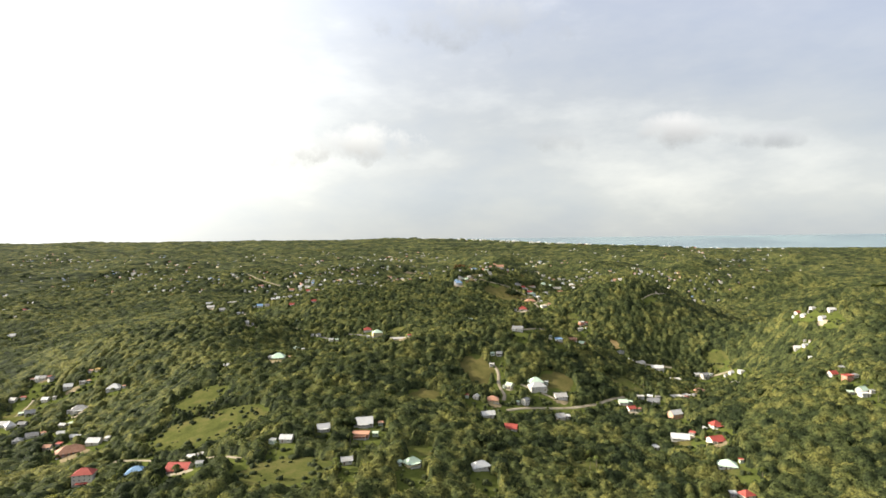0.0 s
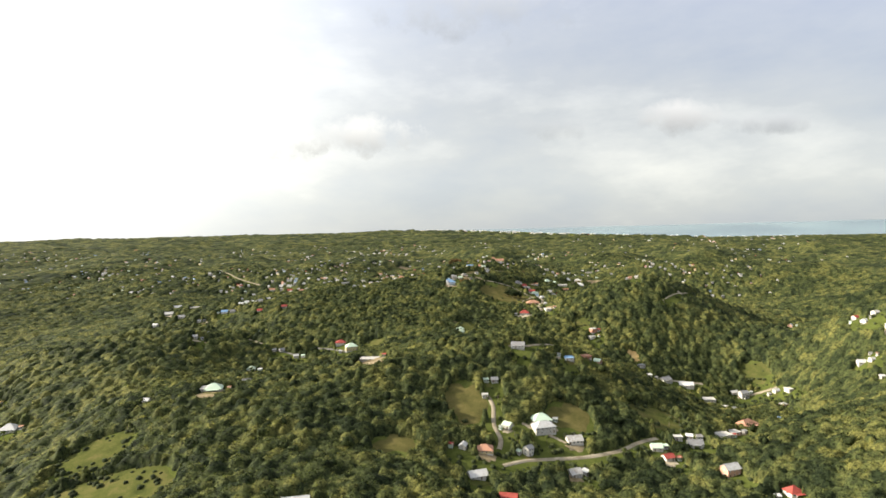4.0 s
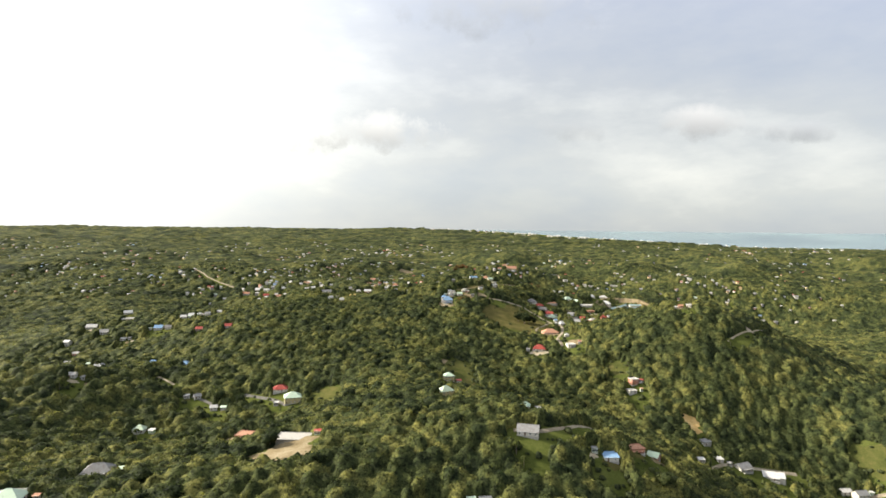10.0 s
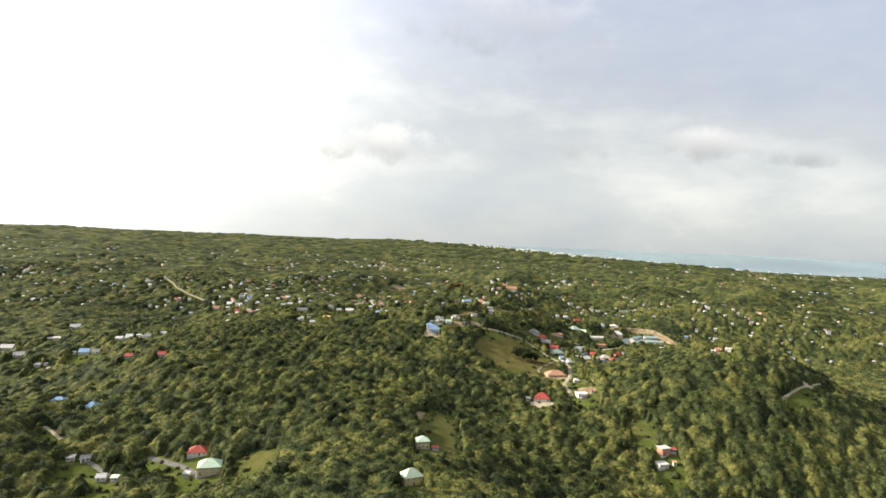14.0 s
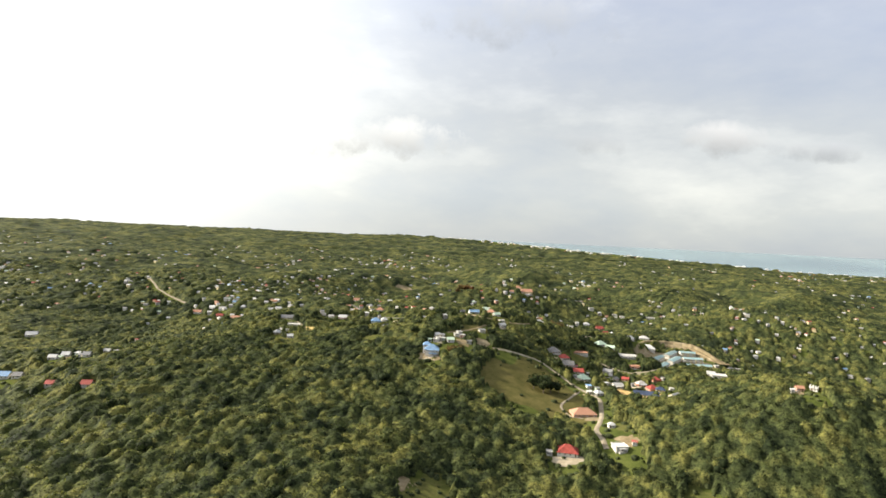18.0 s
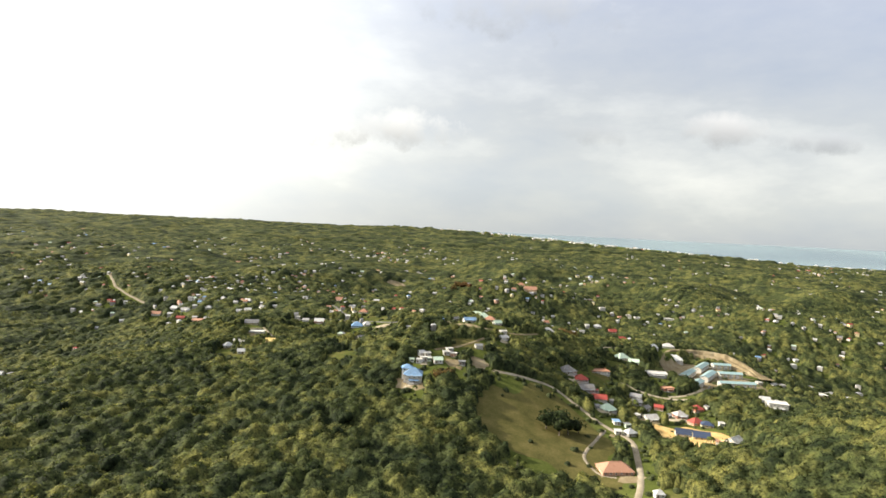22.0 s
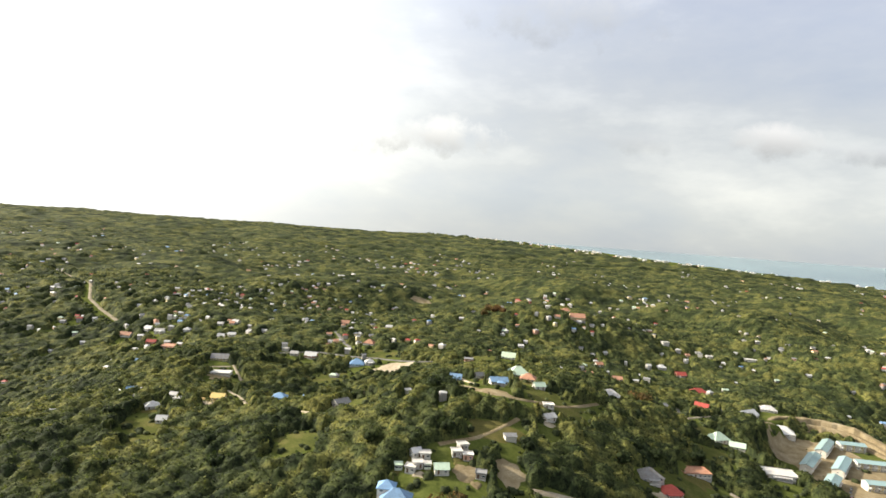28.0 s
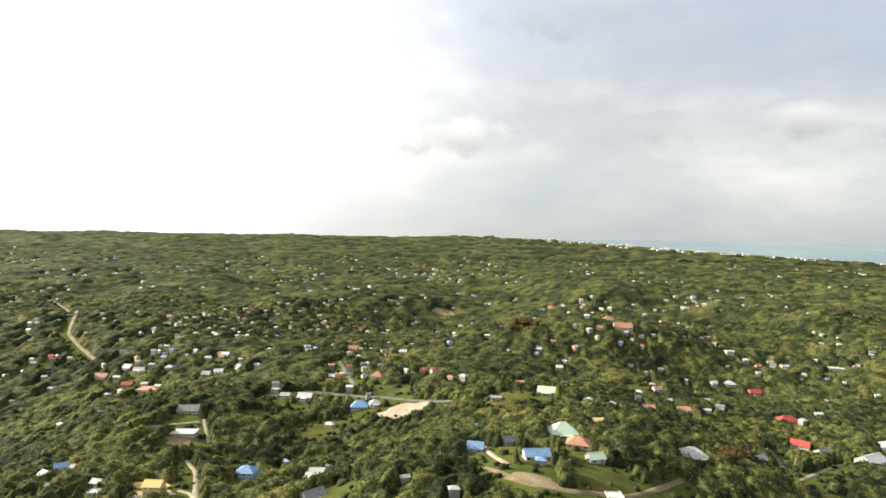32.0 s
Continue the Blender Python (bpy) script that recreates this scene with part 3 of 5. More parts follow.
def clearing(x, y, rx, ry, kind):
    """An open patch with an uneven outline, draped over the ground."""
    COUNT[0] += 1
    rng = np.random.RandomState(COUNT[0])
    turns, rings = 40, max(4, int(max(rx, ry) / 5))
    a = np.linspace(0, 2 * math.pi, turns, endpoint=False)
    edge = 1 + sum(rng.uniform(0.03, 0.16) * np.sin(k * a + rng.uniform(0, 6.28)) for k in (2, 3, 5, 7))
    r = np.linspace(0.02, 1, rings)[:, None] * edge[None]
    px, py = x + rx * r * np.cos(a), y + ry * r * np.sin(a)
    pz = on_ground(px, py) + 0.35
    pz[-1] -= 0.9
    i = np.arange((rings - 1) * turns)
    q, s = i // turns, i % turns
    f = np.stack([q * turns + s, q * turns + (s + 1) % turns, (q + 1) * turns + (s + 1) % turns, (q + 1) * turns + s], 1)[:, ::-1]
    ob = new(kind if kind != "pale" else "gravel_yard", mesh_of(kind, np.stack([px, py, pz], -1).reshape(-1, 3), f, [M_SOIL[kind]], True))
    words = {"meadow": "open green meadow on a hillside", "dry_grass": "dry yellowish pasture between the trees", "earth": "bare brown earth around a building site",
             "ochre": "freshly dug ochre earth slope", "pale": "pale gravel yard cut into the hill"}
    keep_clear(x, y, rx * 0.93, ry * 0.93, 2 if kind != "meadow" else 1)
    keep_clear(x, y, rx * 0.5, ry * 0.5, 2)
    keep_clear(x, y - ry * 0.9, rx * 0.8, 12, 1)
    return tagged(ob, words[kind], "clearing", kind="structure")


def road(wide, kind, *points):
    """A draped track along a smoothed line."""
    p = np.array(points, float)
    t = np.linspace(0, len(p) - 1, max(6, int(np.hypot(*np.diff(p, axis=0).T).sum() / 4)))
    line = np.stack([np.interp(t, range(len(p)), p[:, k]) for k in (0, 1)], 1)
    for _ in range(3):
        line[1:-1] = (line[:-2] + 2 * line[1:-1] + line[2:]) / 4
    along = np.gradient(line, axis=0)
    side = np.stack([-along[:, 1], along[:, 0]], 1) / (np.hypot(*along.T)[:, None] + 1e-6)
    offs = np.array([-0.5, -0.25, 0, 0.25, 0.5]) * wide
    grid = line[:, None] + side[:, None] * offs[None, :, None]
    z = on_ground(grid[..., 0], grid[..., 1]) + 0.5
    z[:, 0] -= 0.8
    z[:, -1] -= 0.8
    k = np.arange((len(line) - 1) * 4)
    a = k // 4 * 5 + k % 4
    f = np.stack([a, a + 5, a + 6, a + 1], 1)[:, ::-1]
    ob = new("road", mesh_of("road", np.concatenate([grid, z[..., None]], -1).reshape(-1, 3), f, [M_SOIL[kind]], True))
    for x, y in line:
        keep_clear(x, y, wide * 0.5 + 2.0, wide * 0.5 + 2.0, 2)
        keep_clear(x, y - 8, 8, 10, 1)
    words = {"dirt": "pale unpaved road between trees", "asphalt": "narrow worn asphalt road", "pale": "pale gravel track up the hill", "earth": "brown earth track along the ridge"}
    return tagged(ob, words[kind], "road", kind="structure")


road(4, "dirt", (-336, -15), (-306, -27), (-266, -48), (-217, -83))
road(4, "dirt", (-542, 184), (-542, 202), (-544, 220))
road(5, "dirt", (78, 722), (109, 727), (131, 733), (151, 707), (160, 692), (177, 666), (163, 613), (153, 585), (145, 569), (146, 554), (145, 539))
road(4, "dirt", (160, 680), (129, 628), (134, 606), (144, 601))
road(4.5, "dirt", (0, 151), (3, 137), (-2, 114), (2, 94), (-3, 77))
road(5, "dirt", (-4, 55), (15, 66), (36, 72), (73, 81), (97, 87), (114, 97), (133, 105))
road(3.5, "dirt", (23, 116), (44, 102), (56, 93))
road(4, "dirt", (33, 225), (50, 224), (70, 233), (92, 255))
road(4.5, "dirt", (198, 309), (234, 338), (276, 344), (302, 344))
road(4.5, "dirt", (332, 319), (353, 320), (377, 310))
road(5, "dirt", (214, 807), (226, 798), (234, 791), (251, 782), (266, 776))
road(5, "dirt", (253, 787), (270, 789), (289, 804), (306, 827), (329, 882))
road(4, "dirt", (187, 813), (204, 820))
road(5, "asphalt", (-193, 410), (-178, 403), (-161, 395), (-147, 383))
road(4, "dirt", (-287, 442), (-264, 425))
road(4.5, "asphalt", (-243, 408), (-227, 402), (-210, 390))
road(6, "dirt", (-879, 1650), (-764, 1545), (-646, 1436), (-586, 1349), (-555, 1304), (-517, 1275), (-471, 1245))
road(6, "asphalt", (-144, 1230), (-122, 1183), (-99, 1132))
road(4, "dirt", (-196, 1013), (-183, 992), (-172, 976))
road(5, "asphalt", (-179, 1098), (-134, 1113), (-63, 1101), (7, 1066))
road(4, "dirt", (-225, 983), (-211, 995), (-197, 1007))
road(2.6, "pale", (316, 484), (338, 497), (365, 514), (400, 548))
road(4, "earth", (39, 834), (58, 818), (78, 815), (104, 825), (140, 862))
road(4, "earth", (30, 744), (52, 758), (76, 790))
road(4, "dirt", (226, 925), (250, 950), (279, 983), (317, 1022))
road(4.5, "asphalt", (271, 1057), (259, 1019), (228, 942))
road(4, "dirt", (-169, 940), (-149, 916), (-117, 858), (-104, 846))
road(4, "pale", (-85, 843), (-66, 822), (-50, 811), (-47, 820))
road(4, "pale", (39, 875), (46, 850), (52, 837))
clearing(-274, 20, 59, 40, "meadow")
clearing(-183, -107, 38, 23, "meadow")
clearing(-539, 181, 23, 28, "meadow")
clearing(-92, -74, 14, 11, "meadow")
clearing(35, -68, 17, 11, "meadow")
clearing(-22, 144, 19, 36, "dry_grass")
clearing(-306, 92, 30, 28, "meadow")
clearing(-82, 72, 21, 15, "dry_grass")
clearing(152, 144, 28, 28, "meadow")
clearing(67, 129, 23, 23, "dry_grass")
clearing(339, 218, 14, 27, "meadow")
clearing(-112, 223, 26, 16, "earth")
clearing(-246, 160, 16, 10, "earth")
clearing(17, 424, 17, 34, "meadow")
clearing(-244, 173, 9, 10, "earth")
clearing(-163, 322, 23, 14, "earth")
clearing(229, 384, 9, 10, "ochre")
clearing(373, 347, 19, 21, "meadow")
clearing(-227, 233, 9, 10, "earth")
clearing(16, 452, 19, 52, "meadow")
clearing(-113, 391, 19, 17, "meadow")
clearing(357, 512, 7, 8, "pale")
clearing(232, 393, 10, 13, "ochre")
clearing(2, 475, 9, 10, "earth")
clearing(188, 476, 14, 17, "meadow")
clearing(110, 658, 54, 62, "dry_grass")
clearing(167, 569, 9, 13, "meadow")
clearing(339, 544, 3, 7, "pale")
clearing(226, 675, 30, 44, "ochre")
clearing(163, 546, 10, 10, "earth")
clearing(-50, 762, 19, 21, "meadow")
clearing(-162, 798, 19, 19, "meadow")
clearing(239, 906, 21, 19, "meadow")
clearing(179, 794, 24, 15, "meadow")
clearing(9, 694, 10, 15, "earth")
clearing(68, 732, 10, 13, "earth")
clearing(62, 821, 14, 8, "earth")
clearing(109, 830, 23, 15, "meadow")
clearing(-34, 837, 17, 25, "meadow")
clearing(61, 770, 23, 15, "dry_grass")
clearing(46, 725, 9, 8, "earth")
clearing(-102, 1034, 30, 24, "meadow")
clearing(-54, 1118, 33, 20, "meadow")
clearing(-35, 1066, 28, 17, "pale")
clearing(97, 841, 23, 17, "meadow")
clearing(55, 1046, 31, 19, "meadow")
clearing(-163, 1048, 19, 13, "meadow")
clearing(-71, 1762, 31, 19, "earth")
clearing(223, 860, 19, 15, "meadow")
clearing(-150, 774, 10, 13, "meadow")
clearing(188, 1179, 26, 16, "meadow")
# ---- houses ----
def window_meshes(w, h):
    """A window: an outer frame with a step and a crossbar, and the pane that sits in it."""
    bm = bmesh.new()
    t = 0.1
    loops = []
    for ax, lo, hi, py in ((w / 2, 0, h, 0.05), (w / 2, 0, h, -0.09), (w / 2 - t, t, h - t, -0.09), (w / 2 - t, t, h - t, -0.03)):
        loops.append([bm.verts.new(c) for c in ((-ax, py, lo), (ax, py, lo), (ax, py, hi), (-ax, py, hi))])
    for p, q in zip(loops, loops[1:]):
        for i in range(4):
            j = (i + 1) % 4
            bm.faces.new((p[i], p[j], q[j], q[i]))
    block(bm, -0.025, 0.025, -0.075, -0.03, t, h - t)
    me = bpy.data.meshes.new("window")
    bm.to_mesh(me), bm.free(), me.materials.append(M_TRIM)
    glass = bpy.data.meshes.new("pane")
    bm = block(bmesh.new(), -w / 2 + t, w / 2 - t, -0.035, 0.0, t, h - t)
    bm.to_mesh(glass), bm.free(), glass.materials.append(M_GLASS)
    return me, glass


def add_window(meshes, parent, at):
    frame_part = hang("window", meshes[0], parent, at=at)
    hang("pane", meshes[1], frame_part)


WINDOWS = [window_meshes(1.2, 1.2), window_meshes(1.7, 1.2), window_meshes(1.0, 1.1)]
bm = block(bmesh.new(), -0.5, 0.5, -0.06, 0.05, 0, 2.05)
bmesh.ops.inset_region(bm, faces=[f for f in bm.faces if f.normal.y < -0.5 or f.calc_center_median().y < -0.055], thickness=0.12, depth=-0.02)
DOOR = bpy.data.meshes.new("door")
bm.to_mesh(DOOR), bm.free(), DOOR.materials.append(M_WOOD)
HOMES = []
SHAPE_WORDS = {"hip": "hipped", "gable": "gabled", "flat": "flat", "shed": "lean-to"}
TONE = {"white": "white", "red": "red", "blue": "blue", "green": "pale green", "terracotta": "terracotta", "ochre": "cream", "grey": "grey"}
ROOF_TONE = dict(TONE, white="light grey metal", ochre="ochre", navy="dark blue")


def roof_mesh(w, d, h, shape, rise, over=0.5):
    a, b = w / 2 + over, d / 2 + over
    t = h - over * rise / (d / 2 if shape != "shed" else d)
    if shape == "hip":
        k = max(a - b, 0.02)
        p, q = (-k, 0, h + rise), (k, 0, h + rise)
        faces = [((-a, -b, t), (a, -b, t), q, p), ((a, b, t), (-a, b, t), p, q), ((a, -b, t), (a, b, t), q), ((-a, b, t), (-a, -b, t), p)]
    elif shape == "gable":
        p, q = (-a, 0, h + rise), (a, 0, h + rise)
        faces = [((-a, -b, t), (a, -b, t), q, p), ((a, b, t), (-a, b, t), p, q)]
    elif shape == "shed":
        faces = [((-a, -b, h - 0.1), (a, -b, h - 0.1), (a, b, h + rise), (-a, b, h + rise))]
    else:
        faces = [((-a, -b, h + 0.12), (a, -b, h + 0.12), (a, b, h + 0.12), (-a, b, h + 0.12))]
    bm = solid(faces, 0.14)
    if shape == "flat":
        for x0, x1, y0, y1 in ((-a, a, -b, -b + 0.2), (-a, a, b - 0.2, b), (-a, -a + 0.2, -b + 0.2, b - 0.2), (a - 0.2, a, -b + 0.2, b - 0.2)):
            block(bm, x0, x1, y0, y1, h + 0.125, h + 0.5)
    elif shape in ("hip", "gable"):
        k = a if shape == "gable" else max(a - b, 0.1)
        block(bm, -k, k, -0.14, 0.14, h + rise - 0.02, h + rise + 0.07)
    return bm


def house(x, y, w, d, storeys, rz, roof, wall, shape, simple=False, label="", kind_of="house"):
    """A dwelling: plinth, walls with gables, thick overhanging roof, door, windows and now and then a porch."""
    rng = random.Random(int(x * 31 + y * 17))
    base = new(kind_of)
    base.empty_display_size = 1
    lie = float(on_ground(x, y)), float(on_ground(x, y - d / 2)), float(on_ground(x - w / 2, y)), float(on_ground(x + w / 2, y))
    base.matrix_world = pose(x, y, 0.5 * lie[0] + 0.5 * min(lie) + 0.15, 0, 0, rz)
    h = 2.75 * storeys + 0.1
    rise = {"hip": 0.36, "gable": 0.33, "shed": 0.13, "flat": 0.0}[shape] * d * rng.uniform(0.85, 1.15)
    bm = block(bmesh.new(), -w / 2, w / 2, -d / 2, d / 2, 0, h)
    if shape == "gable":
        for s in (-w / 2, w / 2 - 0.15):
            v = [bm.verts.new(c) for c in ((s, -d / 2, h), (s, d / 2, h), (s, 0, h + rise - 0.1), (s + 0.15, -d / 2, h), (s + 0.15, d / 2, h), (s + 0.15, 0, h + rise - 0.1))]
            for f in ((0, 2, 1), (3, 4, 5), (0, 3, 5, 2), (1, 2, 5, 4)):
                bm.faces.new([v[i] for i in f])
    elif shape == "shed":
        v = [bm.verts.new(c) for c in ((-w / 2, -d / 2, h), (w / 2, -d / 2, h), (-w / 2, d / 2, h), (w / 2, d / 2, h), (-w / 2, d / 2, h + rise - 0.1), (w / 2, d / 2, h + rise - 0.1))]
        for f in ((0, 4, 2), (1, 3, 5), (2, 4, 5, 3)):
            bm.faces.new([v[i] for i in f])
    part("wall_shell", bm, WALL[wall], base)
    part("roof", roof_mesh(w, d, h, shape, rise), ROOF[roof] if shape != "flat" or roof != "white" else M_CONCRETE, base)
    part("plinth", block(bmesh.new(), -w / 2 - 0.12, w / 2 + 0.12, -d / 2 - 0.12, d / 2 + 0.12, -3.2, 0.12), M_CONCRETE, base)
    glass = WINDOWS[rng.randrange(3)]
    if not simple:
        count = max(2, min(6, int(w / 3.0)))
        door_at = rng.randrange(count)
        for s in range(storeys):
            for i in range(count):
                px = -w / 2 + w * (i + 0.5) / count
                if s == 0 and i == door_at:
                    hang("door", DOOR, base, at=pose(px, -d / 2, 0.12))
                else:
                    add_window(glass, base, pose(px, -d / 2, 0.95 + 2.75 * s))
            add_window(glass, base, pose(w / 2, 0, 0.95 + 2.75 * s, 0, 0, 90))
            add_window(glass, base, pose(-w / 2, 0, 0.95 + 2.75 * s, 0, 0, -90))
        if w > 9 and rng.random() < 0.5:
            k = w * rng.uniform(0.4, 0.8) / 2
            bm = solid([((-k, -d / 2 - 2.4, 2.3), (k, -d / 2 - 2.4, 2.3), (k, -d / 2 + 0.1, 2.6), (-k, -d / 2 + 0.1, 2.6))], 0.1)
            part("porch_roof", bm, ROOF[roof], base)
            part("porch_floor", block(bmesh.new(), -k, k, -d / 2 - 2.3, -d / 2 - 0.125, -3, 0.1), M_CONCRETE, base)
            for s in (-k + 0.15, k - 0.15):
                part("post", block(bmesh.new(), s - 0.09, s + 0.09, -d / 2 - 2.25, -d / 2 - 2.05, 0.1, 2.28), M_TRIM, base)
    else:
        for s in (-0.25, 0.25):
            add_window(glass, base, pose(s * w, -d / 2, 0.75))
    size = "small" if w < 8 else "wide" if w > 14 else "modest"
    kind = {1: "single-storey", 2: "two-storey", 3: "three-storey"}[storeys]
    tagged(base, label or f"{size} {kind} house with {TONE[wall]} walls and {SHAPE_WORDS[shape]} {ROOF_TONE[roof]} roof", kind_of, group="houses on the hills" if kind_of == "house" else "sheds beside the houses")
    HOMES.append((x, y, w, d, rz)) if not simple else None
    big = max(w, d)
    keep_clear(x, y, big * 0.55 + 1.5, big * 0.55 + 1.5, 2)
    keep_clear(x * 0.985, y - big * 0.5 - 12, big * 0.6 + 3.0, 19, 1)
    if y < 1000 and rng.random() < 0.4:
        clearing(x * 0.985 + rng.uniform(-2, 2), y - d / 2 - rng.uniform(1, 4), w * rng.uniform(0.6, 1.0), w * rng.uniform(0.5, 0.9), rng.choice(("earth", "dry_grass", "pale", "meadow")))
    keep_clear(x, y - big * 0.5 - 2, big * 0.5 + 1, 5, 2)
    return base


house(-50, -92, 13.5, 8.4, 1, 20, "white", "white", "hip")
house(-98, -99, 10.8, 7.5, 1, 31, "green", "ochre", "hip")
house(-337, -56, 13.6, 9.3, 3, 7, "red", "white", "hip")
house(-264, -48, 4.9, 4.4, 1, 10, "white", "white", "shed")
house(-509, 230, 9.3, 8.4, 1, 16, "white", "white", "gable")
house(-562, 264, 10.8, 8.0, 1, 16, "white", "white", "gable")
house(-542, 253, 7.5, 6.6, 1, 54, "grey", "white", "gable")
house(-795, 595, 14.3, 11.5, 2, 10, "white", "white", "gable")
house(-475, 107, 10.7, 7.2, 1, 23, "grey", "white", "gable")
house(-443, 99, 6.1, 5.6, 1, 16, "white", "white", "gable")
house(-528, 155, 10.1, 9.1, 1, -45, "white", "white", "hip")
house(-526, 214, 7.7, 6.8, 1, -6, "white", "white", "gable")
house(-526, 185, 9.8, 8.9, 1, 31, "grey", "white", "gable")
house(-493, 232, 6.1, 5.6, 1, -4, "white", "white", "flat")
house(127, -122, 8.2, 7.3, 1, 10, "red", "white", "hip")
house(106, -29, 4.9, 4.4, 1, 16, "white", "white", "shed")
house(291, 7, 7.0, 6.3, 1, 7, "red", "white", "gable")
house(289, -13, 6.8, 6.1, 2, 7, "red", "red", "flat")
house(317, 29, 5.1, 4.5, 1, 5, "white", "white", "gable")
house(281, -38, 7.3, 6.6, 1, 16, "green", "white", "gable")
house(277, -45, 6.6, 5.9, 1, -6, "white", "white", "flat")
house(473, 252, 10.8, 7.0, 1, 10, "white", "white", "gable")
house(487, 255, 8.6, 7.7, 1, -12, "white", "white", "gable")
house(170, -9, 9.1, 8.0, 1, 7, "red", "white", "hip")
house(1, 410, 9.1, 8.2, 2, 13, "green", "ochre", "hip")
house(-3, 151, 4.9, 4.4, 1, -1, "white", "white", "flat")
house(10, 111, 7.2, 6.5, 1, -47, "green", "white", "gable")
house(-31, 73, 5.8, 5.2, 1, 67, "white", "white", "gable")
house(19, 75, 6.5, 5.8, 2, 40, "grey", "white", "gable")
house(48, 53, 8.6, 7.7, 1, 13, "white", "white", "gable")
house(57, 56, 5.1, 4.7, 1, 40, "white", "white", "shed")
house(309, 287, 4.9, 4.4, 1, -1, "white", "white", "shed")
house(296, 184, 8.4, 7.5, 1, -7, "blue", "white", "gable")
house(198, 119, 12.6, 9.8, 1, 13, "white", "white", "flat")
house(212, 126, 8.2, 7.3, 1, 13, "white", "terracotta", "flat")
house(162, 98, 11.5, 7.3, 1, -7, "grey", "white", "gable")
house(127, 72, 7.7, 6.8, 1, 10, "red", "white", "gable")
house(125, 88, 8.2, 7.3, 1, -7, "green", "white", "gable")
house(152, 107, 5.8, 5.2, 1, -7, "white", "white", "flat")
house(164, 111, 5.2, 4.7, 1, -27, "white", "white", "shed")
house(563, 443, 7.5, 6.6, 1, 7, "white", "white", "gable")
house(427, 240, 8.6, 7.7, 1, -19, "white", "white", "gable")
house(432, 232, 5.6, 5.1, 1, 4, "white", "white", "gable")
house(413, 197, 4.9, 4.4, 1, -7, "white", "white", "shed")
house(381, 291, 10.1, 9.1, 1, 1, "white", "white", "flat")
house(356, 267, 7.3, 6.5, 1, 13, "white", "terracotta", "flat")
house(68, 341, 12.4, 9.8, 1, 7, "grey", "white", "flat")
house(196, 447, 7.7, 7.0, 2, 16, "white", "red", "flat")
house(544, 743, 13.6, 10.0, 1, 4, "white", "white", "hip")
house(-303, 169, 5.8, 5.2, 1, -7, "white", "white", "gable")
house(473, 303, 7.2, 6.5, 1, 10, "red", "white", "gable")
house(469, 285, 7.0, 6.3, 1, 22, "white", "white", "gable")
house(482, 284, 7.2, 6.5, 1, 4, "white", "white", "gable")
house(-165, 324, 14.7, 11.0, 1, -12, "terracotta", "red", "flat")
house(87, 335, 9.3, 8.2, 1, 2, "red", "red", "flat")
house(122, 321, 8.2, 7.3, 1, -3, "blue", "blue", "gable")
house(130, 238, 7.0, 6.3, 1, -44, "green", "terracotta", "gable")
house(178, 306, 9.6, 8.6, 1, 11, "white", "white", "flat")
house(230, 363, 7.9, 7.2, 1, 17, "grey", "white", "flat")
house(372, 304, 6.1, 5.6, 1, 5, "white", "white", "gable")
house(569, 556, 7.2, 6.5, 1, 42, "white", "terracotta", "gable")
house(211, 332, 4.9, 4.4, 1, -6, "white", "white", "shed")
house(231, 340, 4.9, 4.4, 1, 5, "white", "white", "shed")
house(9, 172, 5.9, 5.2, 1, 5, "grey", "grey", "gable")
house(-339, 543, 11.7, 7.9, 1, 5, "blue", "white", "hip")
house(-285, 501, 9.1, 8.0, 1, 5, "blue", "white", "hip")
house(-370, 433, 5.1, 4.5, 1, 11, "white", "white", "gable")
house(-339, 389, 5.8, 5.1, 1, 5, "white", "white", "gable")
house(-494, 638, 7.9, 7.2, 2, -11, "white", "white", "gable")
house(-462, 602, 6.6, 5.9, 1, 11, "white", "red", "gable")
house(-344, 439, 8.7, 7.9, 1, 6, "white", "white", "hip")
house(-235, 405, 5.8, 5.1, 1, 33, "grey", "white", "gable")
house(-213, 386, 5.9, 5.2, 1, 11, "white", "white", "gable")
house(50, 275, 6.3, 5.6, 1, -17, "green", "white", "hip")
house(190, 436, 7.9, 7.2, 1, 11, "white", "white", "flat")
house(-493, 693, 13.8, 10.3, 1, 11, "white", "white", "gable")
house(-463, 668, 10.5, 9.4, 1, 33, "white", "white", "gable")
house(-466, 734, 10.8, 7.5, 1, 6, "white", "white", "flat")
house(-461, 736, 13.5, 9.8, 1, 6, "white", "white", "flat")
house(-599, 1004, 15.2, 11.0, 1, 25, "white", "white", "gable")
house(-422, 639, 5.9, 5.4, 1, 6, "white", "white", "shed")
house(-388, 667, 10.5, 9.4, 1, 6, "blue", "white", "gable")
house(-372, 711, 7.7, 7.0, 1, 6, "white", "white", "gable")
house(-416, 851, 10.5, 9.4, 1, 6, "white", "white", "hip")
house(-374, 665, 8.0, 7.2, 1, 6, "grey", "white", "gable")
house(-318, 628, 8.2, 7.3, 1, 6, "red", "white", "gable")
house(-364, 719, 7.3, 6.5, 1, 6, "white", "white", "gable")
house(154, 538, 9.3, 8.4, 1, 8, "white", "white", "flat")
house(490, 956, 7.0, 6.3, 1, 6, "white", "white", "flat")
house(587, 1070, 7.5, 6.8, 1, 6, "white", "white", "gable")
house(573, 1051, 10.1, 9.1, 1, 18, "white", "terracotta", "gable")
house(569, 1029, 6.5, 5.8, 1, 44, "white", "white", "gable")
house(594, 1058, 8.0, 7.2, 1, -11, "white", "white", "gable")
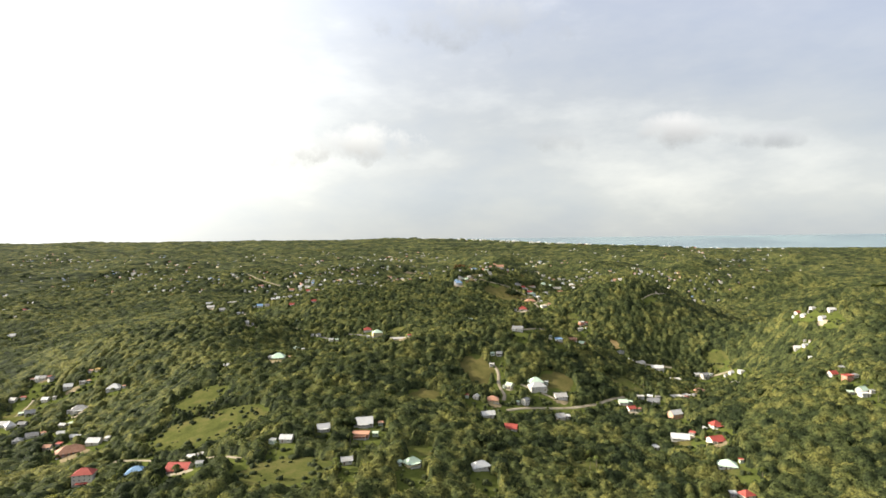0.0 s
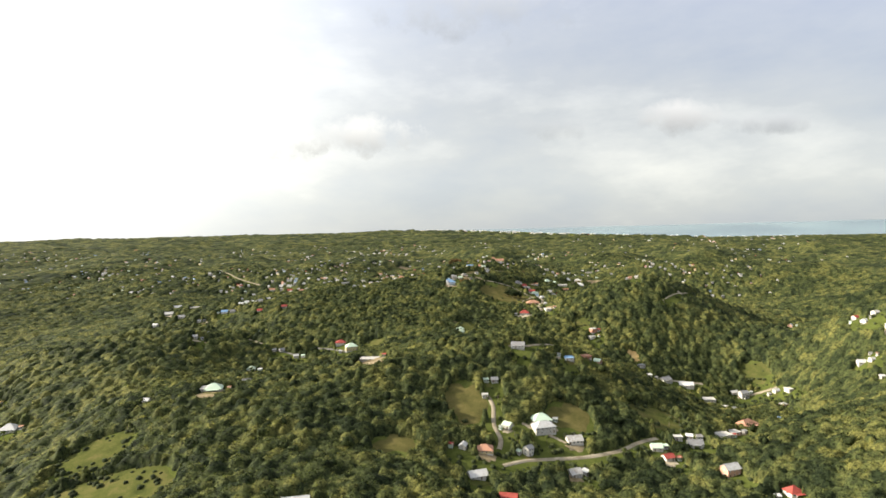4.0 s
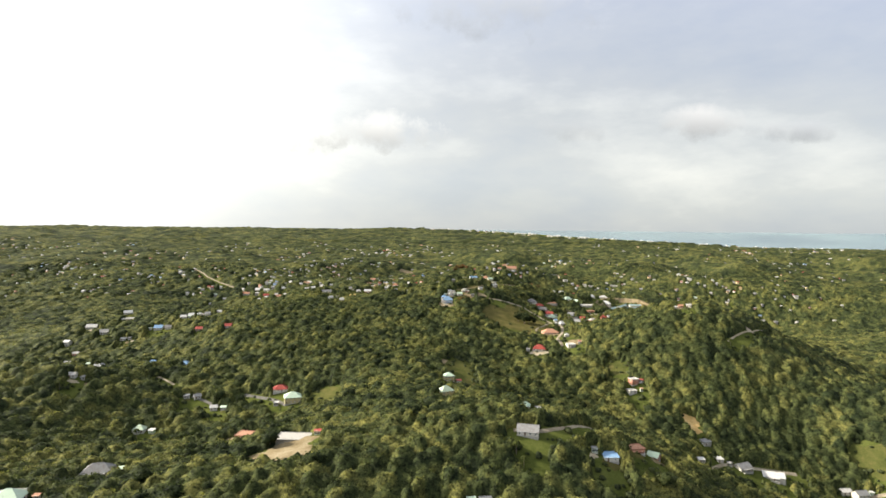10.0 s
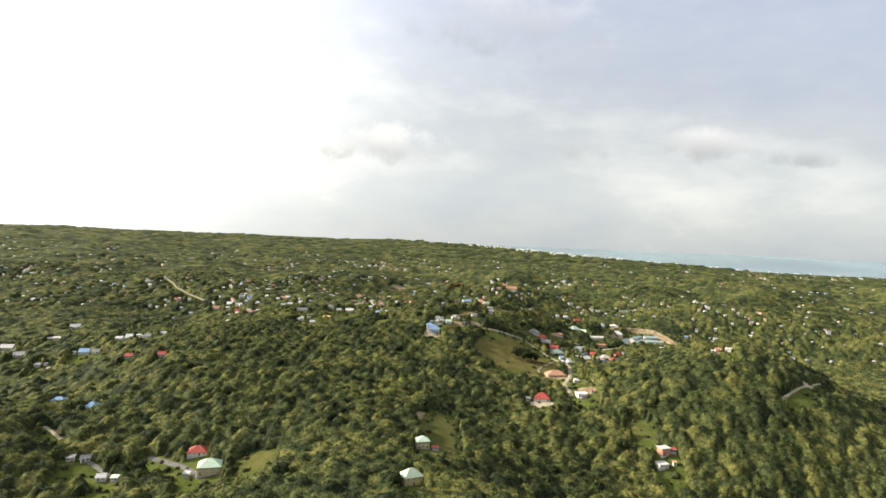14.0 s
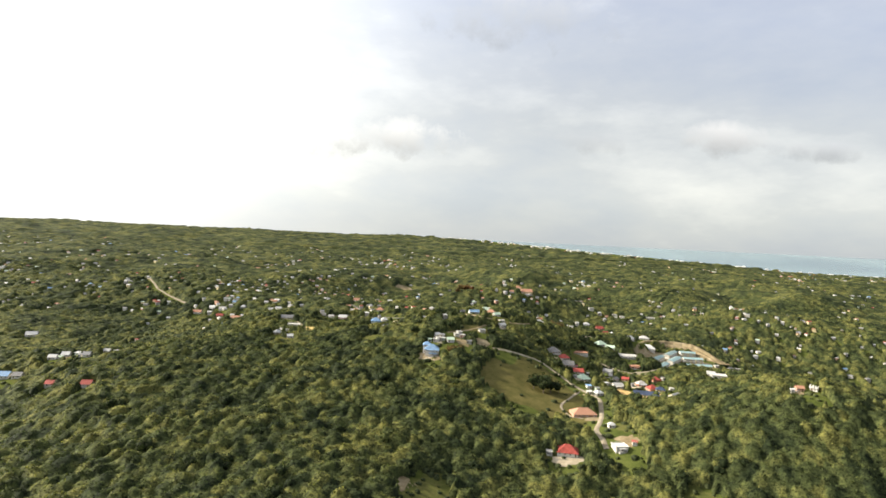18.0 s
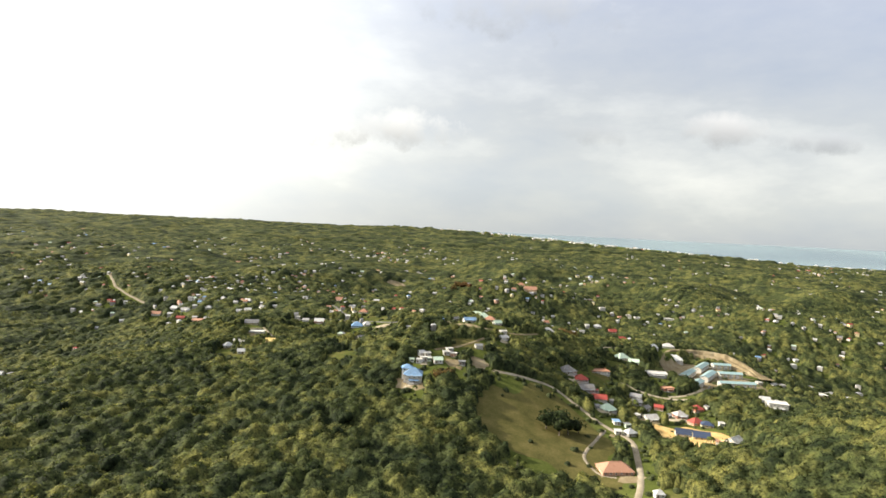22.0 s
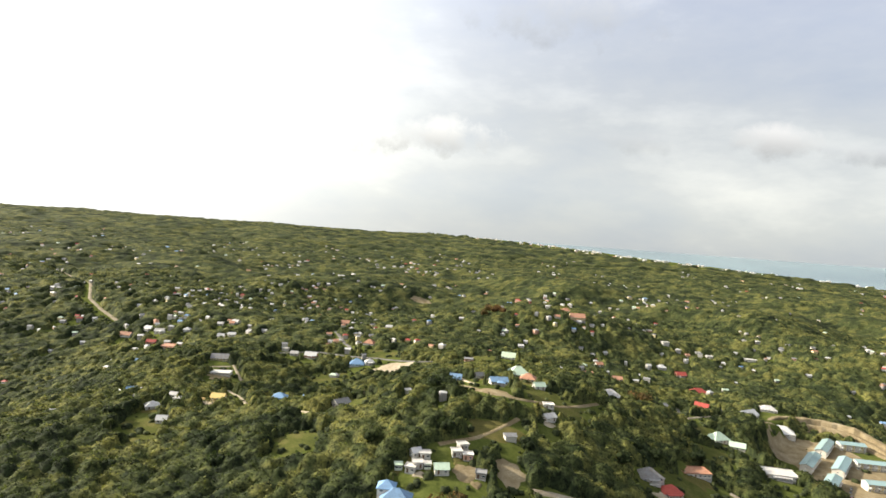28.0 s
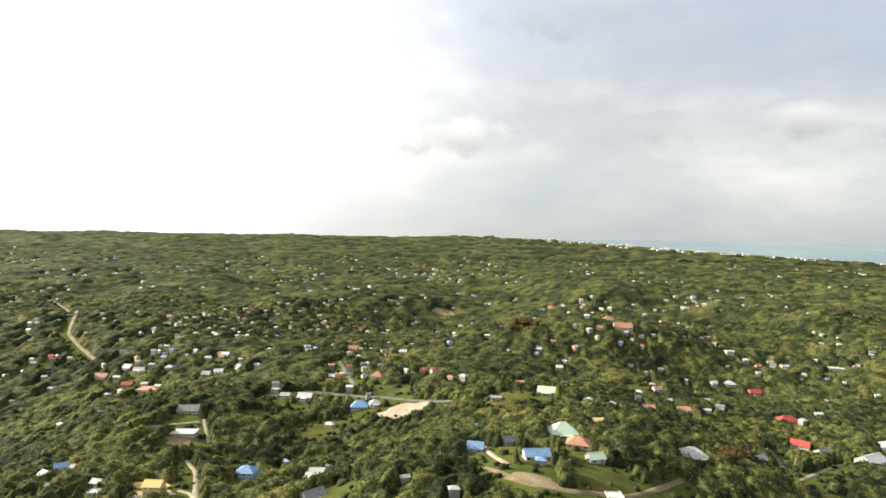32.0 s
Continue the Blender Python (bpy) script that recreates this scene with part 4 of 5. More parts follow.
house(295, 555, 5.1, 4.5, 1, -11, "terracotta", "terracotta", "gable")
house(305, 553, 4.9, 4.4, 1, -43, "white", "white", "gable")
house(174, 696, 4.9, 4.4, 1, 6, "blue", "white", "shed")
house(262, 748, 8.6, 7.7, 1, 11, "red", "red", "hip")
house(359, 1292, 15.0, 10.0, 1, 11, "red", "red", "gable")
house(66, 850, 12.4, 8.4, 1, 11, "blue", "white", "gable")
house(-272, 603, 8.0, 7.2, 1, 6, "red", "white", "gable")
house(-337, 710, 7.0, 6.3, 1, 6, "grey", "white", "gable")
house(-326, 726, 6.3, 5.6, 1, 6, "white", "white", "gable")
house(-73, 932, 9.8, 8.7, 1, 9, "white", "white", "gable")
house(37, 957, 13.5, 10.3, 1, -8, "blue", "blue", "gable")
house(98, 819, 6.1, 5.4, 1, 6, "white", "white", "flat")
house(260, 807, 10.5, 6.6, 1, 12, "terracotta", "red", "flat")
house(419, 924, 5.6, 5.1, 1, 6, "white", "white", "flat")
house(439, 934, 5.4, 4.9, 1, -8, "white", "white", "flat")
house(453, 949, 6.1, 5.6, 1, 9, "white", "white", "flat")
house(466, 954, 6.1, 5.6, 1, -8, "white", "white", "flat")
house(334, 770, 8.2, 7.5, 1, -17, "white", "white", "gable")
house(315, 1302, 7.0, 6.3, 2, 12, "white", "white", "gable")
house(100, 1183, 12.4, 8.4, 1, -5, "green", "white", "gable")
house(115, 962, 7.2, 6.5, 1, 9, "ochre", "white", "gable")
house(45, 1042, 8.6, 7.7, 1, 3, "grey", "terracotta", "flat")
house(21, 725, 4.9, 4.4, 1, 12, "white", "white", "flat")
house(18, 722, 4.9, 4.4, 1, -10, "white", "white", "flat")
house(19, 733, 4.9, 4.4, 1, 34, "white", "white", "gable")
house(24, 732, 4.9, 4.4, 1, 12, "white", "white", "flat")
house(33, 723, 7.0, 6.3, 1, 12, "green", "white", "gable")
house(40, 737, 4.9, 4.4, 1, 12, "white", "white", "flat")
house(43, 744, 4.9, 4.4, 1, 25, "white", "white", "flat")
house(46, 736, 4.9, 4.4, 1, 6, "white", "terracotta", "flat")
house(53, 724, 4.9, 4.4, 1, -5, "grey", "grey", "flat")
house(-181, 867, 5.8, 5.2, 1, -5, "white", "white", "gable")
house(-169, 849, 4.9, 4.4, 1, 6, "white", "white", "flat")
house(-155, 804, 6.5, 5.8, 1, 12, "white", "white", "gable")
house(-243, 822, 4.9, 4.4, 1, 12, "white", "white", "gable")
house(-68, 913, 11.9, 8.7, 1, -15, "white", "white", "gable")
house(-68, 945, 5.9, 5.4, 1, -15, "grey", "white", "gable")
house(-73, 1271, 8.4, 7.5, 1, 7, "white", "white", "gable")
house(-331, 1071, 7.3, 6.6, 1, 7, "blue", "white", "gable")
house(-377, 1175, 11.9, 8.0, 1, 7, "red", "red", "gable")
house(-408, 1221, 10.1, 9.1, 1, -4, "white", "white", "gable")
house(-385, 1208, 12.1, 8.7, 1, 13, "white", "white", "gable")
house(-345, 1206, 9.1, 8.2, 1, 7, "white", "white", "hip")
house(-374, 1242, 6.3, 5.6, 1, -4, "blue", "white", "gable")
house(-286, 1182, 8.9, 8.0, 1, 7, "white", "white", "gable")
house(-273, 1187, 8.9, 8.0, 1, 13, "white", "white", "gable")
house(-291, 1240, 10.3, 9.3, 1, -15, "white", "white", "gable")
house(-253, 1197, 8.7, 7.9, 1, -40, "grey", "white", "gable")
house(-234, 1201, 6.8, 6.1, 1, -15, "white", "white", "gable")
house(-309, 1230, 7.2, 6.5, 1, 7, "white", "white", "gable")
house(-293, 1233, 7.2, 6.5, 1, -4, "terracotta", "white", "gable")
house(35, 868, 8.4, 7.7, 1, -5, "blue", "blue", "gable")
house(186, 1375, 8.7, 7.9, 1, 7, "terracotta", "white", "gable")
house(120, 1261, 7.9, 7.0, 1, -1, "white", "white", "gable")
house(67, 1112, 8.4, 7.5, 1, 5, "terracotta", "terracotta", "flat")
house(213, 1178, 8.7, 7.9, 1, 10, "terracotta", "white", "gable")
house(278, 1267, 6.6, 5.9, 1, -9, "white", "white", "gable")
house(253, 1314, 5.9, 5.4, 1, 13, "white", "white", "gable")
house(371, 1402, 11.0, 8.2, 2, 7, "white", "white", "flat")
house(421, 1393, 7.5, 6.8, 1, 7, "white", "white", "flat")
house(435, 1381, 9.4, 8.6, 1, 7, "white", "white", "flat")
house(399, 1376, 6.5, 5.8, 1, 7, "terracotta", "terracotta", "gable")
house(495, 1370, 17.8, 11.5, 1, -4, "white", "white", "flat")
house(223, 966, 8.6, 7.7, 1, 27, "grey", "white", "gable")
house(364, 1468, 8.0, 7.3, 1, 7, "white", "terracotta", "flat")
house(437, 1551, 7.9, 7.2, 1, 7, "white", "white", "flat")
house(-557, 262, 8.6, 7.9, 1, -4, "grey", "white", "gable")
house(-536, 160, 8.9, 8.0, 1, 5, "white", "white", "gable")
house(-515, 155, 7.5, 6.8, 1, 2, "grey", "grey", "gable")
house(-457, 127, 5.4, 4.9, 1, -6, "white", "white", "gable")
house(-419, 78, 5.6, 5.1, 1, 14, "white", "grey", "gable")
house(-569, 224, 7.2, 6.5, 1, -9, "white", "white", "gable")
house(-874, 690, 10.3, 9.3, 1, 13, "white", "white", "gable")
house(-482, 96, 7.7, 7.0, 1, 10, "grey", "white", "hip")
house(-431, 58, 6.3, 5.8, 1, 2, "terracotta", "grey", "gable")
house(-485, 252, 6.3, 5.6, 1, -12, "ochre", "ochre", "flat")
house(161, 912, 15.5, 12.4, 1, 5, "white", "ochre", "hip", label="cream house with broad white pyramid roof")
house(84, 897, 15.8, 12.6, 1, 10, "green", "white", "hip")
house(90, 876, 11.5, 9.2, 1, -12, "terracotta", "ochre", "hip")
house(96, 857, 8.2, 5.9, 1, 20, "green", "white", "gable")
house(53, 877, 7.2, 5.2, 1, 30, "grey", "white", "gable")
house(88, 1056, 14.6, 10.5, 1, -10, "green", "white", "gable")
house(178, 1077, 10.1, 7.3, 2, 8, "terracotta", "terracotta", "gable")
house(221, 1117, 11.0, 7.9, 1, -5, "terracotta", "white", "gable")
house(263, 1183, 9.0, 6.5, 1, 10, "white", "white", "gable")
house(337, 1310, 12.2, 9.7, 1, 5, "white", "white", "hip")
house(327, 1146, 20.0, 12.4, 1, 12, "red", "red", "hip")
house(300, 1067, 13.7, 9.9, 1, -35, "red", "white", "gable")
house(309, 1051, 10.6, 7.6, 1, 30, "grey", "white", "gable")
house(317, 1004, 19.8, 12.3, 2, 32, "white", "white", "gable", label="white two-storey villa with steep gables on a hilltop")
house(349, 1002, 22.3, 13.8, 1, -18, "white", "white", "hip", label="long white villa with pale hipped roof and terrace")
house(244, 898, 14.0, 11.2, 1, 20, "green", "white", "hip")
house(96, 801, 8.4, 6.1, 1, 35, "white", "white", "gable")
house(-144, 863, 9.7, 7.0, 2, 5, "ochre", "ochre", "gable", label="unfinished ochre house on a dug hilltop")
clearing(-144, 861, 13, 13, "pale")
road(4, "pale", (-135, 872), (-126, 871), (-118, 859), (-110, 849), (-98, 843))
house(-114, 915, 11.9, 9.6, 2, 0, "blue", "blue", "hip")
house(-105, 963, 6.2, 4.4, 1, -30, "blue", "white", "gable")
house(-44, 837, 10.8, 7.8, 1, 48, "grey", "white", "gable")
house(-81, 1080, 15.8, 12.6, 1, 10, "blue", "blue", "hip")
house(-67, 1082, 10.2, 8.1, 1, 20, "white", "white", "hip")
house(-139, 1097, 13.7, 9.8, 1, 0, "white", "red", "gable")
house(-159, 1097, 8.9, 6.4, 1, 5, "white", "white", "gable")
house(-174, 1109, 7.1, 5.1, 1, 0, "white", "white", "flat")
house(-194, 980, 17.7, 11.0, 1, 8, "white", "white", "flat")
house(-215, 1024, 18.3, 11.3, 1, 12, "grey", "ochre", "gable")
house(-247, 920, 8.1, 5.8, 1, 30, "blue", "white", "gable")
house(-234, 917, 6.4, 4.6, 1, 10, "white", "white", "gable")
house(-245, 904, 9.5, 6.8, 1, -30, "white", "white", "gable")
house(-177, 830, 8.8, 7.1, 1, 35, "white", "white", "hip")
house(-210, 867, 5.0, 3.6, 1, 0, "grey", "white", "gable")
house(-337, 1157, 26.9, 16.7, 1, 5, "terracotta", "terracotta", "flat")
house(-430, 1203, 16.0, 9.9, 1, 0, "terracotta", "white", "gable")
house(-132, 1165, 8.6, 6.2, 1, 0, "white", "white", "gable")
house(-144, 1294, 14.0, 10.1, 1, 15, "terracotta", "white", "gable")
house(-82, 1160, 13.6, 10.9, 1, -10, "terracotta", "white", "hip")
house(167, 781, 11.9, 9.5, 1, 12, "red", "white", "hip")
house(176, 751, 12.9, 9.3, 1, -8, "red", "white", "gable")
house(168, 764, 13.1, 9.4, 1, 5, "grey", "white", "gable")
house(176, 727, 11.6, 9.3, 1, 25, "green", "white", "hip")
house(218, 776, 9.8, 7.1, 1, -30, "grey", "white", "gable")
house(214, 764, 8.8, 6.3, 1, 10, "grey", "grey", "gable")
house(219, 754, 7.9, 5.7, 1, 40, "grey", "white", "gable")
house(213, 727, 11.2, 8.1, 1, 15, "white", "white", "gable")
house(232, 757, 7.2, 5.2, 1, -25, "red", "red", "gable")
house(243, 739, 10.2, 8.2, 1, 10, "white", "red", "hip")
house(178, 676, 7.9, 6.3, 1, 20, "white", "white", "hip")
house(169, 676, 4.5, 3.6, 1, 0, "white", "white", "shed")
house(195, 818, 18.1, 11.2, 1, 6, "terracotta", "white", "flat")
house(156, 788, 14.3, 11.5, 1, 15, "grey", "white", "hip")
house(264, 847, 21.7, 13.5, 1, -6, "white", "white", "flat")
house(256, 891, 11.0, 7.9, 1, -20, "green", "white", "gable")
house(248, 720, 9.9, 7.9, 1, 15, "red", "red", "hip", label="new red-roofed house on a freshly dug plot")
house(253, 711, 9.0, 7.2, 1, -18, "navy", "ochre", "hip", label="new house with dark blue roof on a dug plot")
house(221, 682, 11.7, 8.5, 1, -16, "navy", "white", "gable", label="new white house with dark blue roof on a dug plot")
house(230, 673, 11.6, 8.4, 1, -18, "navy", "ochre", "gable", label="new cream house with dark blue roof on a dug plot")
house(332, 748, 15.5, 11.2, 2, -16, "white", "white", "flat", label="white two-storey block house alone on a wooded ridge")
house(240, 646, 11.1, 8.0, 1, 35, "white", "white", "gable")
house(146, 611, 20.2, 12.5, 1, 5, "terracotta", "terracotta", "hip", label="long salmon bungalow with terracotta roof beside a road")
house(116, 538, 14.7, 11.7, 1, -12, "red", "white", "hip")
house(158, 571, 5.1, 4.1, 1, 0, "white", "white", "hip")
house(512, 956, 19.8, 12.3, 2, 0, "white", "terracotta", "flat")
house(-247, 178, 14.7, 11.7, 1, 8, "green", "white", "hip")
house(-236, 243, 18.1, 11.2, 1, 12, "grey", "white", "hip")
house(-111, 249, 21.2, 13.1, 1, -4, "white", "white", "flat")
house(-143, 389, 14.6, 11.7, 2, 15, "green", "ochre", "hip")
house(-159, 410, 12.9, 10.3, 1, 10, "red", "white", "hip")
house(-6, 322, 11.1, 8.8, 2, 25, "green", "ochre", "hip")
house(-258, 343, 9.2, 7.4, 1, 0, "green", "white", "hip")
house(250, 338, 13.0, 9.4, 1, 20, "grey", "white", "gable")
house(276, 336, 16.5, 10.3, 1, -18, "white", "white", "gable")
house(286, 277, 15.6, 11.2, 1, -25, "white", "white", "gable")
house(333, 327, 8.0, 5.8, 1, 0, "white", "white", "gable")
house(341, 320, 10.3, 7.4, 2, 8, "grey", "white", "gable")
house(40, 121, 15.6, 12.5, 1, 5, "green", "white", "hip")
house(42, 223, 13.2, 9.5, 1, -15, "grey", "white", "gable")
house(91, 211, 8.6, 6.9, 1, 0, "blue", "white", "shed")
house(115, 235, 11.6, 8.4, 1, 10, "terracotta", "red", "flat")
house(247, 165, 21.4, 13.3, 1, 30, "terracotta", "white", "hip")
house(134, -16, 14.2, 10.2, 1, -20, "white", "white", "gable")
house(155, -35, 11.5, 8.3, 1, 8, "red", "white", "gable")
house(138, -81, 12.8, 10.2, 1, -22, "green", "white", "hip")
house(39, 108, 17.2, 10.7, 2, 10, "white", "white", "hip")
house(61, 97, 12.3, 8.9, 1, 5, "white", "white", "gable")
house(-9, 6, 11.1, 8.0, 1, -18, "red", "white", "gable")
house(-25, 37, 12.5, 9.0, 1, 12, "white", "white", "gable")
house(-15, 72, 12.4, 9.9, 1, -8, "terracotta", "ochre", "hip")
house(-136, -27, 15.2, 10.9, 1, 6, "white", "white", "gable")
house(-136, -52, 12.3, 8.9, 1, -4, "terracotta", "red", "flat")
house(-166, -39, 9.2, 6.6, 1, 14, "white", "white", "gable")
house(-190, -60, 8.9, 6.4, 1, -8, "white", "white", "gable")
house(-142, -100, 7.4, 5.3, 1, 10, "white", "white", "gable")
house(-441, 201, 14.5, 11.6, 1, 5, "white", "white", "hip")
house(-462, 167, 16.6, 10.3, 1, 20, "white", "white", "hip")
house(-383, 46, 11.5, 8.3, 1, -5, "white", "white", "gable")
house(-398, 35, 22.1, 13.7, 1, 32, "terracotta", "red", "hip")
house(-299, -58, 13.6, 10.9, 1, 10, "blue", "white", "hip")
house(-256, -90, 14.9, 10.7, 1, -6, "red", "white", "gable")
house(-250, 179, 15.9, 11.4, 1, 8, "white", "white", "flat")
house(287, 308, 18.2, 11.3, 1, -10, "white", "white", "flat")
house(156, 37, 11.1, 8.0, 2, 12, "white", "terracotta", "gable")

# sheds and lean-tos in the yards
SHED_RNG = random.Random(8)
for hx, hy, hw, hd, hr in list(HOMES):
    if hy > 780 or SHED_RNG.random() < 0.35:
        continue
    side = SHED_RNG.choice((-1, 1))
    sw = SHED_RNG.uniform(2.6, 4.6)
    sx, sy = hx + side * (hw * 0.5 + sw * 0.5 + SHED_RNG.uniform(1.5, 5.0)), hy + SHED_RNG.uniform(-4, 3)
    in_pasture = ((sx - 105) / 55) ** 2 + ((sy - 672) / 64) ** 2 < 1 or ((sx + 21) / 25) ** 2 + ((sy - 155) / 38) ** 2 < 1
    if not in_pasture and all(math.hypot(sx - ox, sy - oy) > 0.6 * (max(ow, od) + sw) for ox, oy, ow, od, _ in HOMES):
        tone = SHED_RNG.choice(("white", "grey", "grey", "terracotta", "green", "red"))
        house(sx, sy, sw, sw * 0.8, 1, hr + SHED_RNG.uniform(-25, 25), tone, SHED_RNG.choice(("grey", "white", "green")), "shed", True,
              f"small yard shed with {ROOF_TONE[tone]} lean-to roof", "shed")

# the hillside villa with blue roofs, stepping down its earth bank
house(14, 698, 14.0, 11.4, 2, 0, "blue", "white", "hip", label="tall white hillside villa under blue hipped roof")
house(15, 694, 11.4, 7.0, 2, 0, "blue", "white", "shed", label="lower white wing with blue lean-to roof")
house(9, 702, 7.9, 7.0, 3, 0, "blue", "white", "hip", label="white stair tower with small blue roof")
# the hilltop houses over the housing blocks
house(363, 1055, 15.7, 11.4, 1, -13, "white", "white", "hip", label="long white villa with pale hipped roof and terrace")
clearing(-155, 877, 15, 10, "ochre")
house(221, 1391, 24.5, 15.7, 2, 2, "terracotta", "ochre", "gable", label="large ochre villa with terracotta roof on a ridge")
house(209, 1433, 14.0, 12.2, 1, 2, "terracotta", "ochre", "hip", label="ochre side wing with terracotta roof")


# ---- the housing estate ----
def apartment_block(x, y, length, deep, rz, label, h=6.2):
    base = new("apartment_block")
    base.matrix_world = pose(x, y, float(on_ground(x, y)) + 0.15, 0, 0, rz)
    bm = block(bmesh.new(), -length / 2, length / 2, -deep / 2, deep / 2, 0, h)
    for s in (-length / 2, length / 2 - 0.2):
        v = [bm.verts.new(c) for c in ((s, -deep / 2, h), (s, deep / 2, h), (s, 0, h + 1.5), (s + 0.2, -deep / 2, h), (s + 0.2, deep / 2, h), (s + 0.2, 0, h + 1.5))]
        for f in ((0, 2, 1), (3, 4, 5), (0, 3, 5, 2), (1, 2, 5, 4)):
            bm.faces.new([v[i] for i in f])
    part("wall_shell", bm, WALL["white"], base)
    part("roof", roof_mesh(length, deep, h, "gable", 1.6, 0.7), M_ESTATE, base, "pale blue-grey sheet metal roof")
    part("plinth", block(bmesh.new(), -length / 2 - 0.15, length / 2 + 0.15, -deep / 2 - 0.15, deep / 2 + 0.15, -4, 0.1), M_CONCRETE, base)
    bays = max(2, int(length / 6))
    for i in range(bays):
        px = -length / 2 + length * (i + 0.5) / bays
        part("panel", block(bmesh.new(), px - 1.2, px + 1.2, -deep / 2 - 0.06, -deep / 2 + 0.05, 0.1, h - 0.3), WALL["ochre"], base, "yellow painted wall panel")
        part("balcony", block(bmesh.new(), px - 2.7, px - 1.25, -deep / 2 - 1.2, -deep / 2, 2.75, 3.7), M_TRIM, base)
        for s in range(2):
            for k in (-2.05, 2.0):
                add_window(WINDOWS[0], base, pose(px + k, -deep / 2, 0.95 + 2.7 * s))
            add_window(WINDOWS[2], base, pose(px, -deep / 2 - 0.06, 0.95 + 2.7 * s))
    for s in range(2):
        add_window(WINDOWS[0], base, pose(length / 2, 0, 0.95 + 2.7 * s, 0, 0, 90))
        add_window(WINDOWS[0], base, pose(-length / 2, 0, 0.95 + 2.7 * s, 0, 0, -90))
    n = int(length / 3)
    for k in range(n):
        q = -length / 2 + length * (k + 0.5) / n
        gx, gy = x + q * math.cos(radians(rz)), y + q * math.sin(radians(rz))
        keep_clear(gx, gy, 11, 11, 2)
        keep_clear(gx, gy - 14, 11, 16, 2)
    return tagged(base, label, "apartment block", group="blocks of the housing estate")


M_ESTATE = sheeting("estate_roof", (0.22, 0.31, 0.31), 0.2)
side_words = "two-storey cream apartment block with pale metal roof, end on"
front_words = "two-storey cream and yellow apartment block with pale metal roof"
apartment_block(374, 975, 42, 8.6, 51, side_words)
apartment_block(338, 934, 42, 8.6, 51, side_words)
apartment_block(361, 930, 42, 8.6, 51, side_words)
apartment_block(324, 884, 44, 8.6, 51, side_words)
apartment_block(405, 987, 22, 8.6, -4, front_words)
apartment_block(392, 940, 27, 8.6, -4, front_words)
apartment_block(376, 894, 40, 8.6, -1, front_words)
clearing(362, 925, 62, 88, "earth")



def terrace(x, y, r, z0, z1, a0, a1, deep):
    """One bench of the cut hillside: a curved bank with a ragged face."""
    steps_round = 44
    rng = np.random.RandomState(int(r))
    a = np.radians(np.linspace(a0, a1, steps_round))
    jag = rng.uniform(-1.0, 1.0, steps_round)
    taper = np.minimum(1, np.minimum(np.arange(steps_round), np.arange(steps_round)[::-1]) / 13.0)
    rows = []
    for f, z in ((0.0, z0), (1.0, z0 + (z1 - z0) * 0.8), (1.6, z1), (deep, z1 + 0.4), (deep + 12, z1 - 20)):
        rr = r + f + jag * (1 if f < deep else 0.2)
        rows.append(np.stack([x + rr * np.cos(a), y + (rr + 12) * np.sin(a), 121 + (z - 121) * taper + 0.3 * rng.uniform(-1, 1, steps_round)], -1))
    k = np.arange(4 * (steps_round - 1))
    i = k // (steps_round - 1) * steps_round + k % (steps_round - 1)
    f = np.stack([i, i + 1, i + steps_round + 1, i + steps_round], 1)
    ob = new("terraced_bank", mesh_of("terraced_bank", np.concatenate(rows), f[:, ::-1], [M_SOIL["earth"]]))
    return tagged(ob, "bare brown terrace cut around the housing estate", "earth bank", kind="structure")


for r, z in ((46, 122), (51, 127), (56, 132)):
    terrace(378, 958, r, z, z + 5.0, -12, 172, 5.0)
for a in range(-22, 165, 6):
    keep_clear(384 + 50 * math.cos(radians(a)), 970 + 75 * math.sin(radians(a)), 14, 14, 2)


def car(x, y, rz, colour, label):
    base = new("car")
    base.matrix_world = pose(x, y, float(on_ground(x, y)) + 0.36, 0, 0, rz)
    bm = block(bmesh.new(), -2.0, 2.0, -0.82, 0.82, 0.25, 0.85)
    bmesh.ops.bevel(bm, geom=bm.edges[:], offset=0.12, segments=2, affect="EDGES")
    part("body", bm, colour, base)
    bm = bmesh.new()
    v = [bm.verts.new(c) for c in ((-1.3, -0.74, 0.84), (1.0, -0.74, 0.84), (1.0, 0.74, 0.84), (-1.3, 0.74, 0.84), (-0.9, -0.62, 1.42), (0.5, -0.62, 1.42), (0.5, 0.62, 1.42), (-0.9, 0.62, 1.42))]
    for f in ((4, 5, 6, 7), (0, 1, 5, 4), (1, 2, 6, 5), (2, 3, 7, 6), (3, 0, 4, 7)):
        bm.faces.new([v[i] for i in f])
    part("cabin", bm, M_GLASS, base)
    for px in (-1.25, 1.25):
        for py in (-0.8, 0.8):
            bm = bmesh.new()
            bmesh.ops.create_cone(bm, cap_ends=True, segments=14, radius1=0.32, radius2=0.32, depth=0.22, matrix=pose(px, py, 0.3, 90))
            part("wheel", bm, M_RUBBER, base)
    keep_clear(x, y, 4, 4, 2)
    return tagged(base, label, "car", group="parked cars")


for x, y, rz, tone, word in ((344, 891, 50, "white", "white"), (339, 884, 50, "grey", "dark grey"), (334, 875, 48, "red", "red"), (328, 865, 45, "white", "white"), (382, 960, 60, "blue", "blue")):
    car(x, y, rz, ROOF[tone], f"small {word} car parked by the housing estate")

